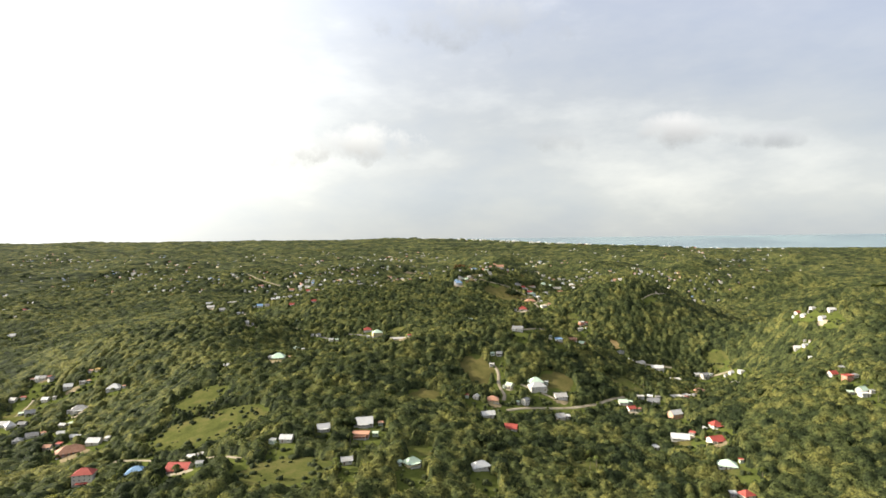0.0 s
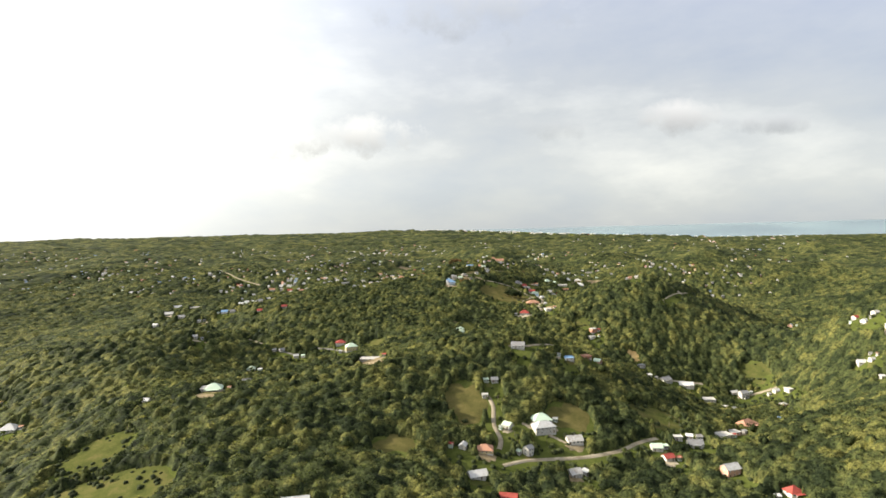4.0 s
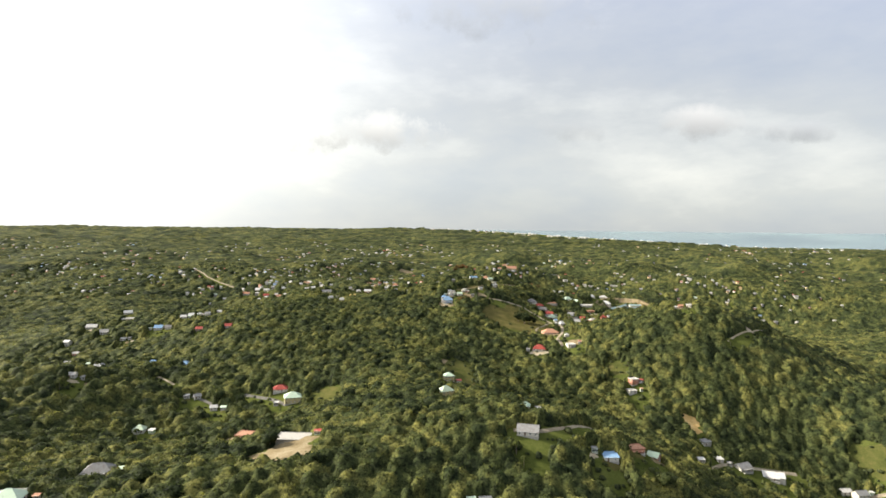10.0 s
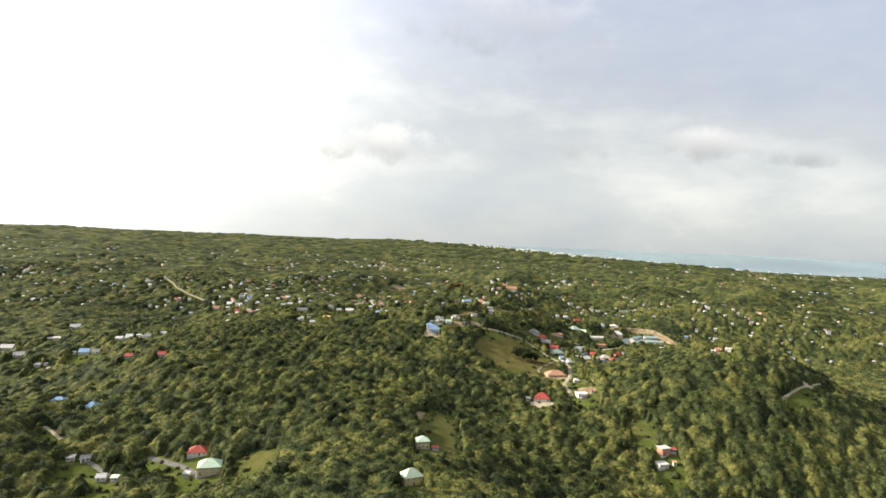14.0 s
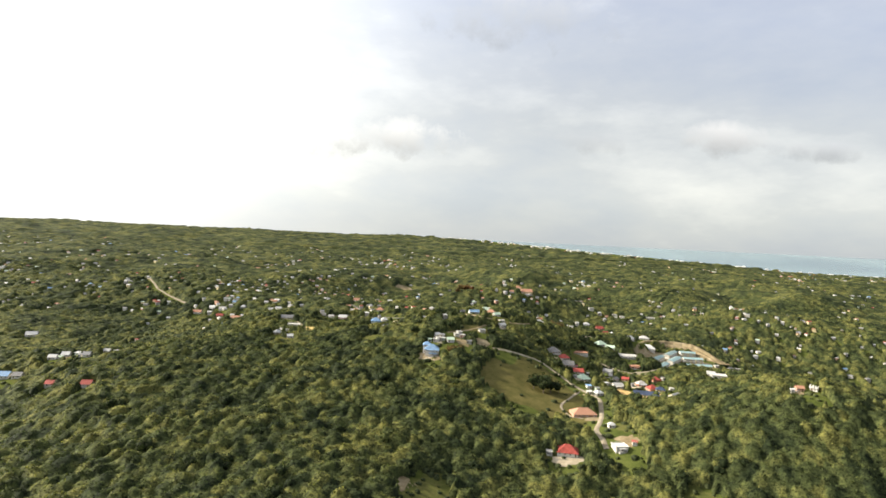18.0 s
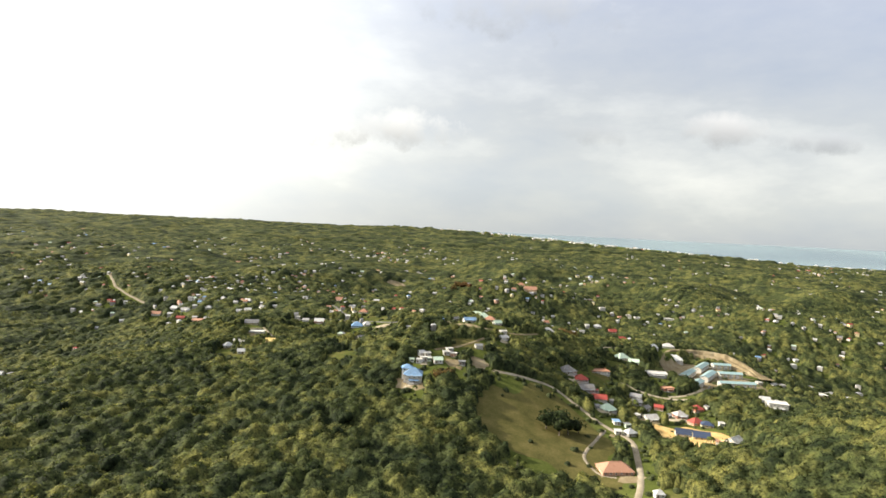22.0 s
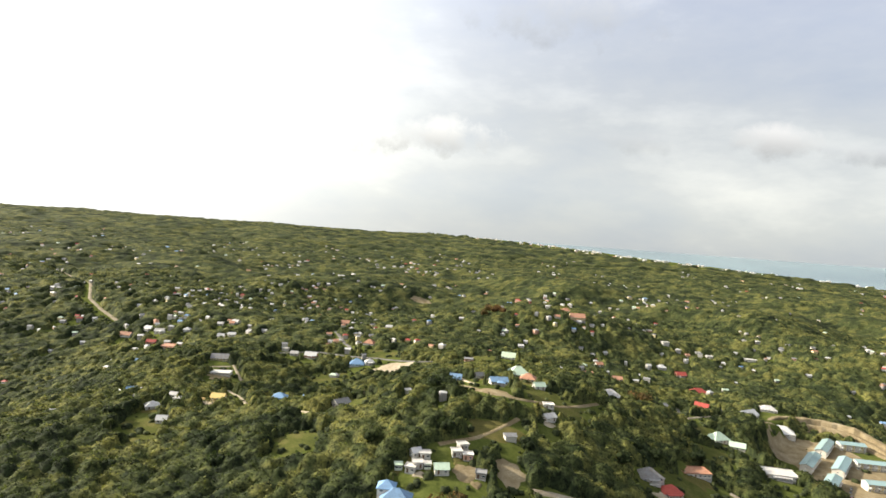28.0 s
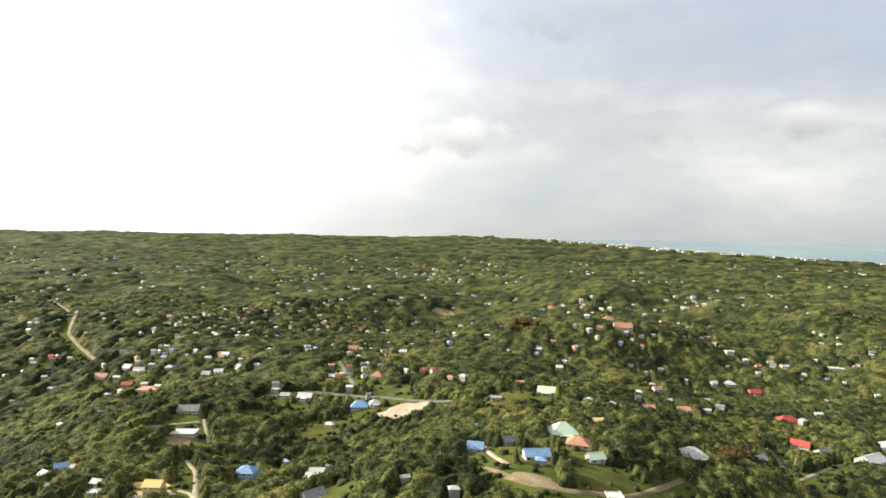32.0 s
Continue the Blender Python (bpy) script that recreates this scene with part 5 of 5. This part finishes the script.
# white ball-shaped water tank on a column
tank = new("water_tank")
tank.matrix_world = pose(306, 1562, float(on_ground(306, 1562)))
bm = bmesh.new()
bmesh.ops.create_uvsphere(bm, u_segments=20, v_segments=12, radius=4.0, matrix=pose(0, 0, 17))
part("tank_ball", bm, M_TRIM, tank)
bm = bmesh.new()
bmesh.ops.create_cone(bm, cap_ends=True, segments=12, radius1=1.5, radius2=1.0, depth=16, matrix=pose(0, 0, 6.5))
part("column", bm, M_TRIM, tank)
tagged(tank, "white ball-shaped water tank on a column above trees", "water tank")


# ---- scattered far villages ----
VILLAGE_RNG = random.Random(5)
FAR_CO, FAR_FACES, FAR_TONE = [], [], []
FAR_MATS = [WALL["white"], WALL["ochre"], WALL["terracotta"], WALL["grey"], ROOF["white"], ROOF["red"], ROOF["grey"], ROOF["blue"], ROOF["green"], ROOF["terracotta"]]
BOX_FACES = ((0, 1, 5), (0, 5, 4), (1, 2, 6), (1, 6, 5), (2, 3, 7), (2, 7, 6), (3, 0, 4), (3, 4, 7), (4, 5, 6), (4, 6, 7))
ROOF_FACES = ((8, 9, 13), (8, 13, 12), (10, 11, 12), (10, 12, 13), (9, 10, 13), (11, 8, 12))


def far_house(x, y, w, d, h, rz, wall, roof, hipped):
    c, s = math.cos(rz), math.sin(rz)
    z = float(on_ground(x, y))
    a, b, rise = w / 2 + 0.4, d / 2 + 0.4, 0.3 * d
    k = a - (b if hipped else 0)
    local = [(px * w / 2, py * d / 2, q) for q in (-4, h) for px, py in ((-1, -1), (1, -1), (1, 1), (-1, 1))]
    local += [(-a, -b, h - 0.1), (a, -b, h - 0.1), (a, b, h - 0.1), (-a, b, h - 0.1), (-k, 0, h + rise), (k, 0, h + rise)]
    o = len(FAR_CO)
    FAR_CO.extend((x + c * px - s * py, y + s * px + c * py, z + q) for px, py, q in local)
    FAR_FACES.extend(tuple(o + i for i in f) for f in BOX_FACES + ROOF_FACES)
    FAR_TONE.extend([wall] * 10 + [roof] * 6)
    keep_clear(x, y, w * 0.6 + 2, w * 0.6 + 2, 2)
    keep_clear(x, y - 12, w * 0.5 + 3, 14, 1)


def village(x, y, r, n):
    for _ in range(int(n * 0.9)):
        a, q = VILLAGE_RNG.uniform(0, 6.283), math.sqrt(VILLAGE_RNG.random())
        px, py = x + 2.3 * r * q * math.cos(a), y + 2.3 * r * q * math.sin(a)
        if inland(px, py) < 25 or py < 760:
            continue
        w = VILLAGE_RNG.uniform(4.2, 7.8) * (1.0 if py < 1750 else 1.35 if inland(px, py) > 330 else 1.9)
        roof = VILLAGE_RNG.choices((4, 5, 6, 7, 8, 9), (44, 9, 24, 5, 8, 10))[0]
        wall = VILLAGE_RNG.choices((0, 1, 2, 3), (45, 18, 11, 26))[0]
        far_house(px, py, w, w * 0.72, VILLAGE_RNG.choice((2.8, 2.8, 5.4)), VILLAGE_RNG.uniform(-0.7, 0.7), wall, roof, VILLAGE_RNG.random() < 0.5)


village(-337, 1307, 50, 10)
village(-194, 1216, 50, 14)
village(-65, 1207, 50, 10)
village(524, 1806, 50, 10)
village(673, 1652, 50, 6)
village(737, 1317, 50, 12)
village(1400, 2219, 50, 12)
village(766, 1176, 50, 12)
village(1740, 2402, 69, 12)
village(671, 1290, 50, 8)
village(-349, 1408, 50, 14)
village(-261, 1559, 50, 12)
village(-216, 1671, 50, 12)
village(-467, 1453, 50, 14)
village(-594, 1329, 50, 8)
village(363, 2792, 77, 14)
village(-52, 2353, 91, 12)
village(-290, 2365, 78, 12)
village(611, 3283, 69, 14)
village(1185, 3247, 86, 14)
village(-722, 1406, 50, 8)
village(-492, 1443, 50, 12)
village(-231, 1607, 50, 14)
village(79, 2724, 77, 10)
village(157, 1426, 50, 14)
village(536, 1847, 50, 12)
village(838, 2075, 50, 10)
village(619, 1358, 50, 16)
village(708, 1378, 50, 14)
village(618, 1253, 50, 12)
village(-329, 1490, 82, 14)
village(-463, 733, 50, 14)
village(36, 732, 50, 12)
village(412, 1344, 50, 8)
village(417, 541, 50, 10)
village(709, 528, 50, 10)
village(-964, 894, 50, 12)
village(-1019, 1453, 78, 12)
village(-1061, 1438, 50, 12)
village(-886, 1641, 80, 14)
village(-665, 1967, 105, 12)
village(798, 1158, 50, 12)
village(-591, 1302, 50, 12)
village(-392, 1362, 50, 14)
village(-487, 1229, 50, 10)
for k in range(280):  # hamlets along the valleys, out to the coast
    vy = VILLAGE_RNG.uniform(1080, 2700)
    village(VILLAGE_RNG.uniform(-0.8, 0.8) * (vy + 300), vy, VILLAGE_RNG.uniform(18, 60), VILLAGE_RNG.randint(3, 7))
for k in range(26):  # the town along the shore
    sx = 100 + k * 85
    village(sx, float(np.interp(sx, COAST_X, COAST_Y)) - 170, 50, 6 if k < 20 else 3)
    for _ in range(4 if k < 12 else 2):  # hotels and villas right on the beach
        hx = sx + VILLAGE_RNG.uniform(-45, 45)
        hy = float(np.interp(hx, COAST_X, COAST_Y)) - VILLAGE_RNG.uniform(22, 150)
        far_house(hx, hy, VILLAGE_RNG.uniform(9, 22), VILLAGE_RNG.uniform(8, 12), VILLAGE_RNG.uniform(3.5, 7.0), VILLAGE_RNG.uniform(-0.5, 0.5), 0, 4, VILLAGE_RNG.random() < 0.6)
tagged(new("far_houses", mesh_of("far_houses", FAR_CO, FAR_FACES, FAR_MATS, False, FAR_TONE)), "scattered far houses with white walls and pale roofs", "houses", kind="stuff")


# ---- trees ----
def icosahedron():
    bm = bmesh.new()
    bmesh.ops.create_icosphere(bm, subdivisions=1, radius=1)
    v, f = np.array([q.co for q in bm.verts]), np.array([[q.index for q in p.verts] for p in bm.faces])
    bm.free()
    return v, f


ICO_V, ICO_F = icosahedron()


def crown_shape(seed, blobs, cards, leaf, flat=0.85):
    """Crown of radius about 1: dark inner lumps in a ragged shell of leaf sprays."""
    rng = np.random.RandomState(seed)
    co, fa, count = [], [], 0
    if blobs == 0:  # one open dome that reaches down into its neighbours
        v = ICO_V * rng.uniform(0.66, 1.2, (len(ICO_V), 1)) + rng.uniform(-0.16, 0.16, (len(ICO_V), 3))
        v *= (rng.uniform(0.85, 1.2), rng.uniform(0.85, 1.2), 1.0)
        v[ICO_V[:, 2] < -0.3] *= (1.05, 1.05, 2.0)
        low = np.argmin(ICO_V[:, 2])
        co.append(v), fa.append(ICO_F[(ICO_F != low).all(1)])
        count += len(v)
    for b in range(blobs):
        c = np.array([0, 0, 0.0]) if blobs == 1 else np.r_[rng.uniform(-0.45, 0.45, 2), rng.uniform(-0.25, 0.35)]
        r = 0.86 if blobs == 1 else rng.uniform(0.5, 0.72)
        v = ICO_V * (r * rng.uniform(0.72, 1.18, (len(ICO_V), 1))) + c
        co.append(v), fa.append(ICO_F + count)
        count += len(v)
    for _ in range(cards):
        d = rng.normal(size=3)
        d[2] = abs(d[2]) * 0.9 - 0.25
        d /= np.linalg.norm(d)
        c = d * rng.uniform(0.72, 1.12)
        nrm = d + rng.normal(size=3) * 0.55
        nrm /= np.linalg.norm(nrm)
        s = np.cross(nrm, rng.normal(size=3))
        s /= np.linalg.norm(s)
        q = np.cross(nrm, s)
        a, b = leaf * rng.uniform(0.6, 1.3), leaf * rng.uniform(0.4, 0.9)
        co.append(np.array([c - a * s - b * q * 0.5, c + b * q * 0.9 - nrm * 0.06, c + a * s - b * q * 0.4, c - b * q]))
        fa.append(np.array([[0, 3, 1], [1, 3, 2]]) + count)
        count += 4
    co = np.concatenate(co) * (1, 1, flat)
    return co, np.concatenate(fa)


def grow(name, x, y, z, r, shapes, mat, label, tall=1.0):
    """Many crowns in one mesh, each turned and sized on its own."""
    rng = np.random.RandomState(len(x) + int(abs(x[0])))
    co, fa, count = [], [], 0
    pick = rng.randint(0, len(shapes), len(x))
    for k, (v, f) in enumerate(shapes):
        some = np.where(pick == k)[0]
        if not len(some):
            continue
        a = rng.uniform(0, 6.283, len(some))
        c, s, rr = np.cos(a)[:, None], np.sin(a)[:, None], r[some][:, None]
        vx, vy, vz = v[:, 0][None], v[:, 1][None], v[:, 2][None]
        up = rng.uniform(0.8, 1.3, (len(some), 1)) * tall
        out = np.stack([x[some][:, None] + rr * (c * vx - s * vy), y[some][:, None] + rr * (s * vx + c * vy), z[some][:, None] + rr * up * vz], -1)
        co.append(out.reshape(-1, 3))
        fa.append((f[None] + (np.arange(len(some)) * len(v))[:, None, None]).reshape(-1, 3) + count)
        count += out.shape[0] * out.shape[1]
    ob = new(name, mesh_of(name, np.concatenate(co), np.concatenate(fa), [mat], True))
    return tagged(ob, label, "forest", kind="stuff")


def scatter(x0, x1, y0, y1, cell, seed):
    rng = np.random.RandomState(seed)
    gx, gy = np.meshgrid(np.arange(x0, x1, cell), np.arange(y0, y1, cell))
    gx = gx + cell * 0.5 * (np.arange(gx.shape[0]) % 2)[:, None]
    return gx.ravel() + rng.uniform(-0.45, 0.45, gx.size) * cell, gy.ravel() + rng.uniform(-0.45, 0.45, gx.size) * cell, rng


def mask_at(x, y):
    i, j = ((x - OX) / CELL).astype(int), ((y - OY) / CELL).astype(int)
    ok = (i >= 0) & (i < 1300) & (j >= 0) & (j < 1080)
    out = np.zeros(len(x), np.uint8)
    out[ok] = MASK[j[ok], i[ok]]
    return out


def in_view(x, y, slack):
    """The wedge of country that lies ahead of the flight."""
    return (x > -0.95 * (y + 500) - 110 - slack) & (x < 0.98 * (y + 500) - 60 + slack)


SHRUB = [crown_shape(40 + s, 0, 3, 0.3, 0.6) for s in range(10)]
JIT = np.random.RandomState(77).uniform(0, 1, (4, 211, 211))


def crowns(x, y, cell, rise):
    """Height of the touching tree crowns over the leaf floor, each tree a dome with its own size, and the tone of the tree on top."""
    i, j = np.floor(x / cell).astype(int), np.floor(y / cell).astype(int)
    out, tone = np.zeros(x.shape), np.full(x.shape, 0.35)
    for di in (-1, 0, 1):
        for dj in (-1, 0, 1):
            p, q = (i + di) % 211, (j + dj) % 211
            cx, cy = (i + di + 0.1 + 0.8 * JIT[0, p, q]) * cell, (j + dj + 0.1 + 0.8 * JIT[1, p, q]) * cell
            wide = cell * (0.5 + 0.4 * JIT[2, p, q])
            d = ((x - cx) ** 2 + (y - cy) ** 2) / wide ** 2
            top = rise * (0.5 + 1.0 * JIT[3, p, q] ** 2) * np.sqrt(np.maximum(1 - d, 0))
            tone = np.where(top > out, JIT[(2, 0)[cell > 8], (p + 57) % 211, (q + 101) % 211], tone)
            out = np.maximum(out, top)
    return out, tone


def leaf_top(x, y, cell, rise, floor):
    """The upper side of the closed canopy: trees, lumped by their boughs."""
    tall, tone = crowns(x, y, cell, rise)
    boughs = crowns(x + 500, y + 300, cell * 0.36, rise * 0.3)[0]
    return on_ground(x, y) + floor * (1 + 0.35 * wobble(x, y, 60, 33)) + tall + boughs * np.minimum(1, tall / (0.4 * rise)), tone


def canopy(x0, x1, y0, y1, step, cell, rise, floor, zone, sprays, seed, label):
    """A stretch of woodland: the domed canopy, falling to the ground at its edges, set with leaf sprays."""
    rng = np.random.RandomState(seed)
    gx, gy = np.meshgrid(np.arange(x0, x1, step), np.arange(y0, y1, step))
    gx, gy = gx + rng.uniform(-0.3, 0.3, gx.shape) * step, gy + rng.uniform(-0.3, 0.3, gx.shape) * step
    nx = gx.shape[1]
    fx, fy = gx.ravel(), gy.ravel()
    wood = zone(fx, fy) & (mask_at(fx, fy) == 0)
    top, shade = leaf_top(fx, fy, cell, rise, floor)
    z = np.where(wood, top, on_ground(fx, fy) - 0.5)
    k = np.arange((gx.shape[0] - 1) * (nx - 1))
    q = k // (nx - 1) * nx + k % (nx - 1)
    q = q[wood[q] | wood[q + 1] | wood[q + nx] | wood[q + nx + 1]]
    used = np.unique(np.concatenate([q, q + 1, q + nx, q + nx + 1]))
    spot_of = np.zeros(len(fx), int)
    spot_of[used] = np.arange(len(used))
    faces = [spot_of[np.stack([q, q + 1, q + nx + 1], 1)], spot_of[np.stack([q, q + nx + 1, q + nx], 1)]]
    co, tones = [np.stack([fx, fy, z], -1)[used]], [shade[used]]
    count = len(used)
    for n, size, half in sprays:  # leaf sprays: how many, how large, how far from the flight line
        x, y = rng.uniform(max(x0, -half), min(x1, half), n), rng.uniform(y0, y1, n)
        on = zone(x, y) & (mask_at(x, y) == 0)
        x, y = x[on], y[on]
        top, shade = leaf_top(x, y, cell, rise, floor)
        c = np.stack([x, y, top + size * rng.uniform(-0.1, 0.75, len(x))], -1)
        nrm = np.array([0, 0, 1.0]) + rng.normal(size=(len(x), 3)) * 0.75
        nrm /= np.linalg.norm(nrm, axis=1)[:, None]
        s = np.cross(nrm, rng.normal(size=(len(x), 3)))
        s /= np.linalg.norm(s, axis=1)[:, None]
        t = np.cross(nrm, s)
        a, b = size * rng.uniform(0.5, 1.2, (len(x), 1)), size * rng.uniform(0.35, 0.8, (len(x), 1))
        co.append(np.stack([c - a * s - 0.4 * b * t, c - b * t, c + a * s - 0.2 * b * t, c + 0.9 * b * t - 0.3 * b * nrm], 1).reshape(-1, 3))
        tones.append(np.repeat(shade, 4))
        o = count + 4 * np.arange(len(x))
        faces += [np.stack([o, o + 1, o + 3], 1), np.stack([o + 1, o + 2, o + 3], 1)]
        count += 4 * len(x)
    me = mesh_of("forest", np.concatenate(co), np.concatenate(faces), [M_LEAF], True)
    me.attributes.new("tone", "FLOAT", "POINT").data.foreach_set("value", np.concatenate(tones).astype(np.float32))
    return tagged(new("forest", me), label, "forest", kind="stuff")


def near_zone(x, y):
    return (np.abs(x) < 520) & (y > -315) & (y < 1120) & in_view(x, y, 20)


def mid_zone(x, y):
    return ~near_zone(x, y) & (np.abs(x) < 1090) & (y > -315) & (y < 1690) & in_view(x, y, 60)


def far_zone(x, y):
    return ((np.abs(x) > 1080) | (y > 1680)) & (y < 2710) & in_view(x, y, 80) & (inland(x, y) > 20)


def last_zone(x, y):
    return (y > 2695) & in_view(x, y, 120) & (inland(x, y) > 260 + 120 * wobble(x, y, 150, 61))


def outer_zone(x, y):
    return (~in_view(x, y, 30) | (y < -300)) & (y < 2700) & (inland(x, y) > 20)


canopy(-524, 524, -314, 1124, 2.0, 7.6, 4.4, 2.2, near_zone, ((430000, 0.8, 330), (120000, 1.1, 520)), 11, "dense green broad-leaved trees covering the hills")
canopy(-1094, 1094, -314, 1694, 3.9, 9.0, 4.4, 2.2, mid_zone, ((150000, 1.6, 1090),), 12, "dense green trees on the more distant hills")
canopy(-2900, 2900, 900, 2714, 7.5, 15.0, 5.0, 2.0, far_zone, (), 13, "far wooded hills towards the coast")
canopy(-4500, 3200, 2690, 4080, 17.0, 34.0, 9.0, 4.0, last_zone, (), 14, "most distant woods below the horizon")
canopy(-3200, 3200, -900, 2700, 22.0, 34.0, 8.0, 4.0, outer_zone, (), 17, "wooded hills beside the flight path")

# low growth in gardens, clearings and beside roads
x, y, rng = scatter(-520, 520, -310, 1120, 5.6, 15)
grade = mask_at(x, y)
r = 2.5 * rng.uniform(0.35, 1.3, len(x))
some = (((grade == 1) & (rng.uniform(size=len(x)) < 0.62)) | ((grade == 2) & (rng.uniform(size=len(x)) < 0.03))) & in_view(x, y, 40)
grow("shrubs", x[some], y[some], (on_ground(x, y) + r * 0.35)[some], r[some], SHRUB, M_BUSH, "low shrubs and small trees around houses and clearings")
own = np.where((grade == 0) & (np.abs(x) < 230) & (y > -120) & (y < 850) & in_view(x, y, 0))[0]
TREE_SPOTS = [(float(x[i]), float(y[i]), float(rng.uniform(3.4, 5.2))) for i in rng.permutation(own)[:280]]
x, y, rng = scatter(-1090, 1090, -260, 1690, 9.0, 16)
some = ~near_zone(x, y) & in_view(x, y, 60) & (mask_at(x, y) == 1) & (rng.uniform(size=len(x)) < 0.75)
r = 3.3 * rng.uniform(0.5, 1.3, len(x))
grow("shrubs", x[some], y[some], (on_ground(x, y) + 0.5)[some], r[some], SHRUB[:5], M_BUSH, "shrubs between houses on the distant hills")


# single trees with trunk and limbs
def trunk_mesh(seed, high):
    rng = random.Random(seed)
    bm = bmesh.new()

    def limb(a, b, ra, rb):
        d = Vector(b) - Vector(a)
        bmesh.ops.create_cone(bm, cap_ends=True, segments=7, radius1=ra, radius2=rb, depth=d.length,
                              matrix=Matrix.Translation((Vector(a) + Vector(b)) / 2) @ d.to_track_quat("Z", "Y").to_matrix().to_4x4())

    top = (rng.uniform(-0.3, 0.3), rng.uniform(-0.3, 0.3), high)
    limb((0, 0, -0.8), top, 0.34, 0.2)
    for k in range(4):
        a = k * 1.57 + rng.uniform(-0.5, 0.5)
        limb(top, (top[0] + 1.6 * math.cos(a), top[1] + 1.6 * math.sin(a), high + rng.uniform(1.0, 1.9)), 0.17, 0.06)
    me = bpy.data.meshes.new("trunk")
    bm.to_mesh(me), bm.free(), me.materials.append(M_BARK)
    return me


TRUNKS = [trunk_mesh(s, 2.6 + 0.3 * s) for s in range(4)]
CROWNS = {}
for tone, mat in (("green", M_LEAF), ("red", M_FLAME)):
    for s in range(4):
        v, f = crown_shape(120 + s, 5, 90, 0.17)
        CROWNS[tone, s] = mesh_of("crown", v * (3.7, 3.7, 4.1) + (0, 0, 4.0 + 0.3 * s), f, [mat], True)


def tree(x, y, size, kind, tone="green"):
    base = new("tree")
    base.matrix_world = pose(x, y, float(on_ground(x, y)), 0, 0, (x * 37 + y * 11) % 360) @ Matrix.Scale(size, 4)
    hang("trunk", TRUNKS[kind], base)
    hang("crown", CROWNS[tone, kind], base)
    words = {"green": "broad-leaved tree with full green crown on the hillside", "red": "flame tree with red blossom among green trees"}
    return tagged(base, words[tone], "tree", group="trees near the flight path")


for k, (tx, ty, tr) in enumerate(TREE_SPOTS):
    tree(tx, ty, tr / 3.4, k % 4)
for k, (tx, ty, ts) in enumerate(((67, 1356, 1.9), (83, 1375, 2.1), (96, 1368, 1.7), (74, 1384, 1.9), (90, 1390, 1.7), (33, 694, 1.4), (42, 698, 1.2), (196, 931, 1.5), (181, 915, 1.5))):
    tree(tx, ty, ts, k % 4, "red")
for k, (tx, ty, ts) in enumerate(((112, 662, 1.9), (121, 666, 2.2), (128, 661, 1.7), (120, 655, 1.7), (137, 667, 1.5))):  # the clump in the pasture
    tree(tx, ty, ts, k % 4)


# coconut palms
def palm_meshes(seed):
    rng = np.random.RandomState(seed)
    bm = bmesh.new()
    lean = rng.uniform(-0.8, 0.8)
    for k in range(5):
        a, b = Vector((lean * (k / 5) ** 2, 0, k * 1.6 - 0.5)), Vector((lean * ((k + 1) / 5) ** 2, 0, (k + 1) * 1.6 - 0.5))
        bmesh.ops.create_cone(bm, cap_ends=True, segments=7, radius1=0.2 - 0.02 * k, radius2=0.18 - 0.02 * k, depth=(b - a).length + 0.05,
                              matrix=Matrix.Translation((a + b) / 2) @ (b - a).to_track_quat("Z", "Y").to_matrix().to_4x4())
    me = bpy.data.meshes.new("trunk")
    bm.to_mesh(me), bm.free(), me.materials.append(M_BARK)
    co, fa = [], []
    for k in range(15):
        a = k * 2.4 + rng.uniform(-0.2, 0.2)
        rise = rng.uniform(0.1, 0.9)
        rows = 7
        for i in range(rows):
            s = i / (rows - 1)
            q = 3.0 * s
            h = 7.5 + rise * 1.5 * s - (1.7 + rise) * s * s * 1.6
            wide = 0.42 * math.sin(math.pi * min(1, 0.15 + s * 0.85)) + 0.03
            cx, cy = lean + q * math.cos(a), q * math.sin(a)
            co += [(cx - wide * math.sin(a), cy + wide * math.cos(a), h - 0.18), (cx, cy, h), (cx + wide * math.sin(a), cy - wide * math.cos(a), h - 0.18)]
        o = k * rows * 3
        for i in range(rows - 1):
            for j in range(2):
                p = o + i * 3 + j
                fa.append((p, p + 1, p + 4, p + 3))
    return me, mesh_of("fronds", co, fa, [M_PALM])


PALMS = [palm_meshes(s) for s in range(3)]
spots = np.argwhere(MASK == 1)
spots = np.random.RandomState(4).permutation(spots[(spots[:, 0] < 420) & (spots[:, 0] > 50)])[:120]
for k, (j, i) in enumerate(spots):
    px, py = OX + CELL * (i + 0.5), OY + CELL * (j + 0.5)
    base = new("palm")
    base.matrix_world = pose(px, py, float(on_ground(px, py)), 0, 0, (k * 77) % 360) @ Matrix.Scale(0.85 + 0.06 * (k % 7), 4)
    hang("trunk", PALMS[k % 3][0], base), hang("fronds", PALMS[k % 3][1], base)
    tagged(base, "slender coconut palm near houses", "palm", group="coconut palms")
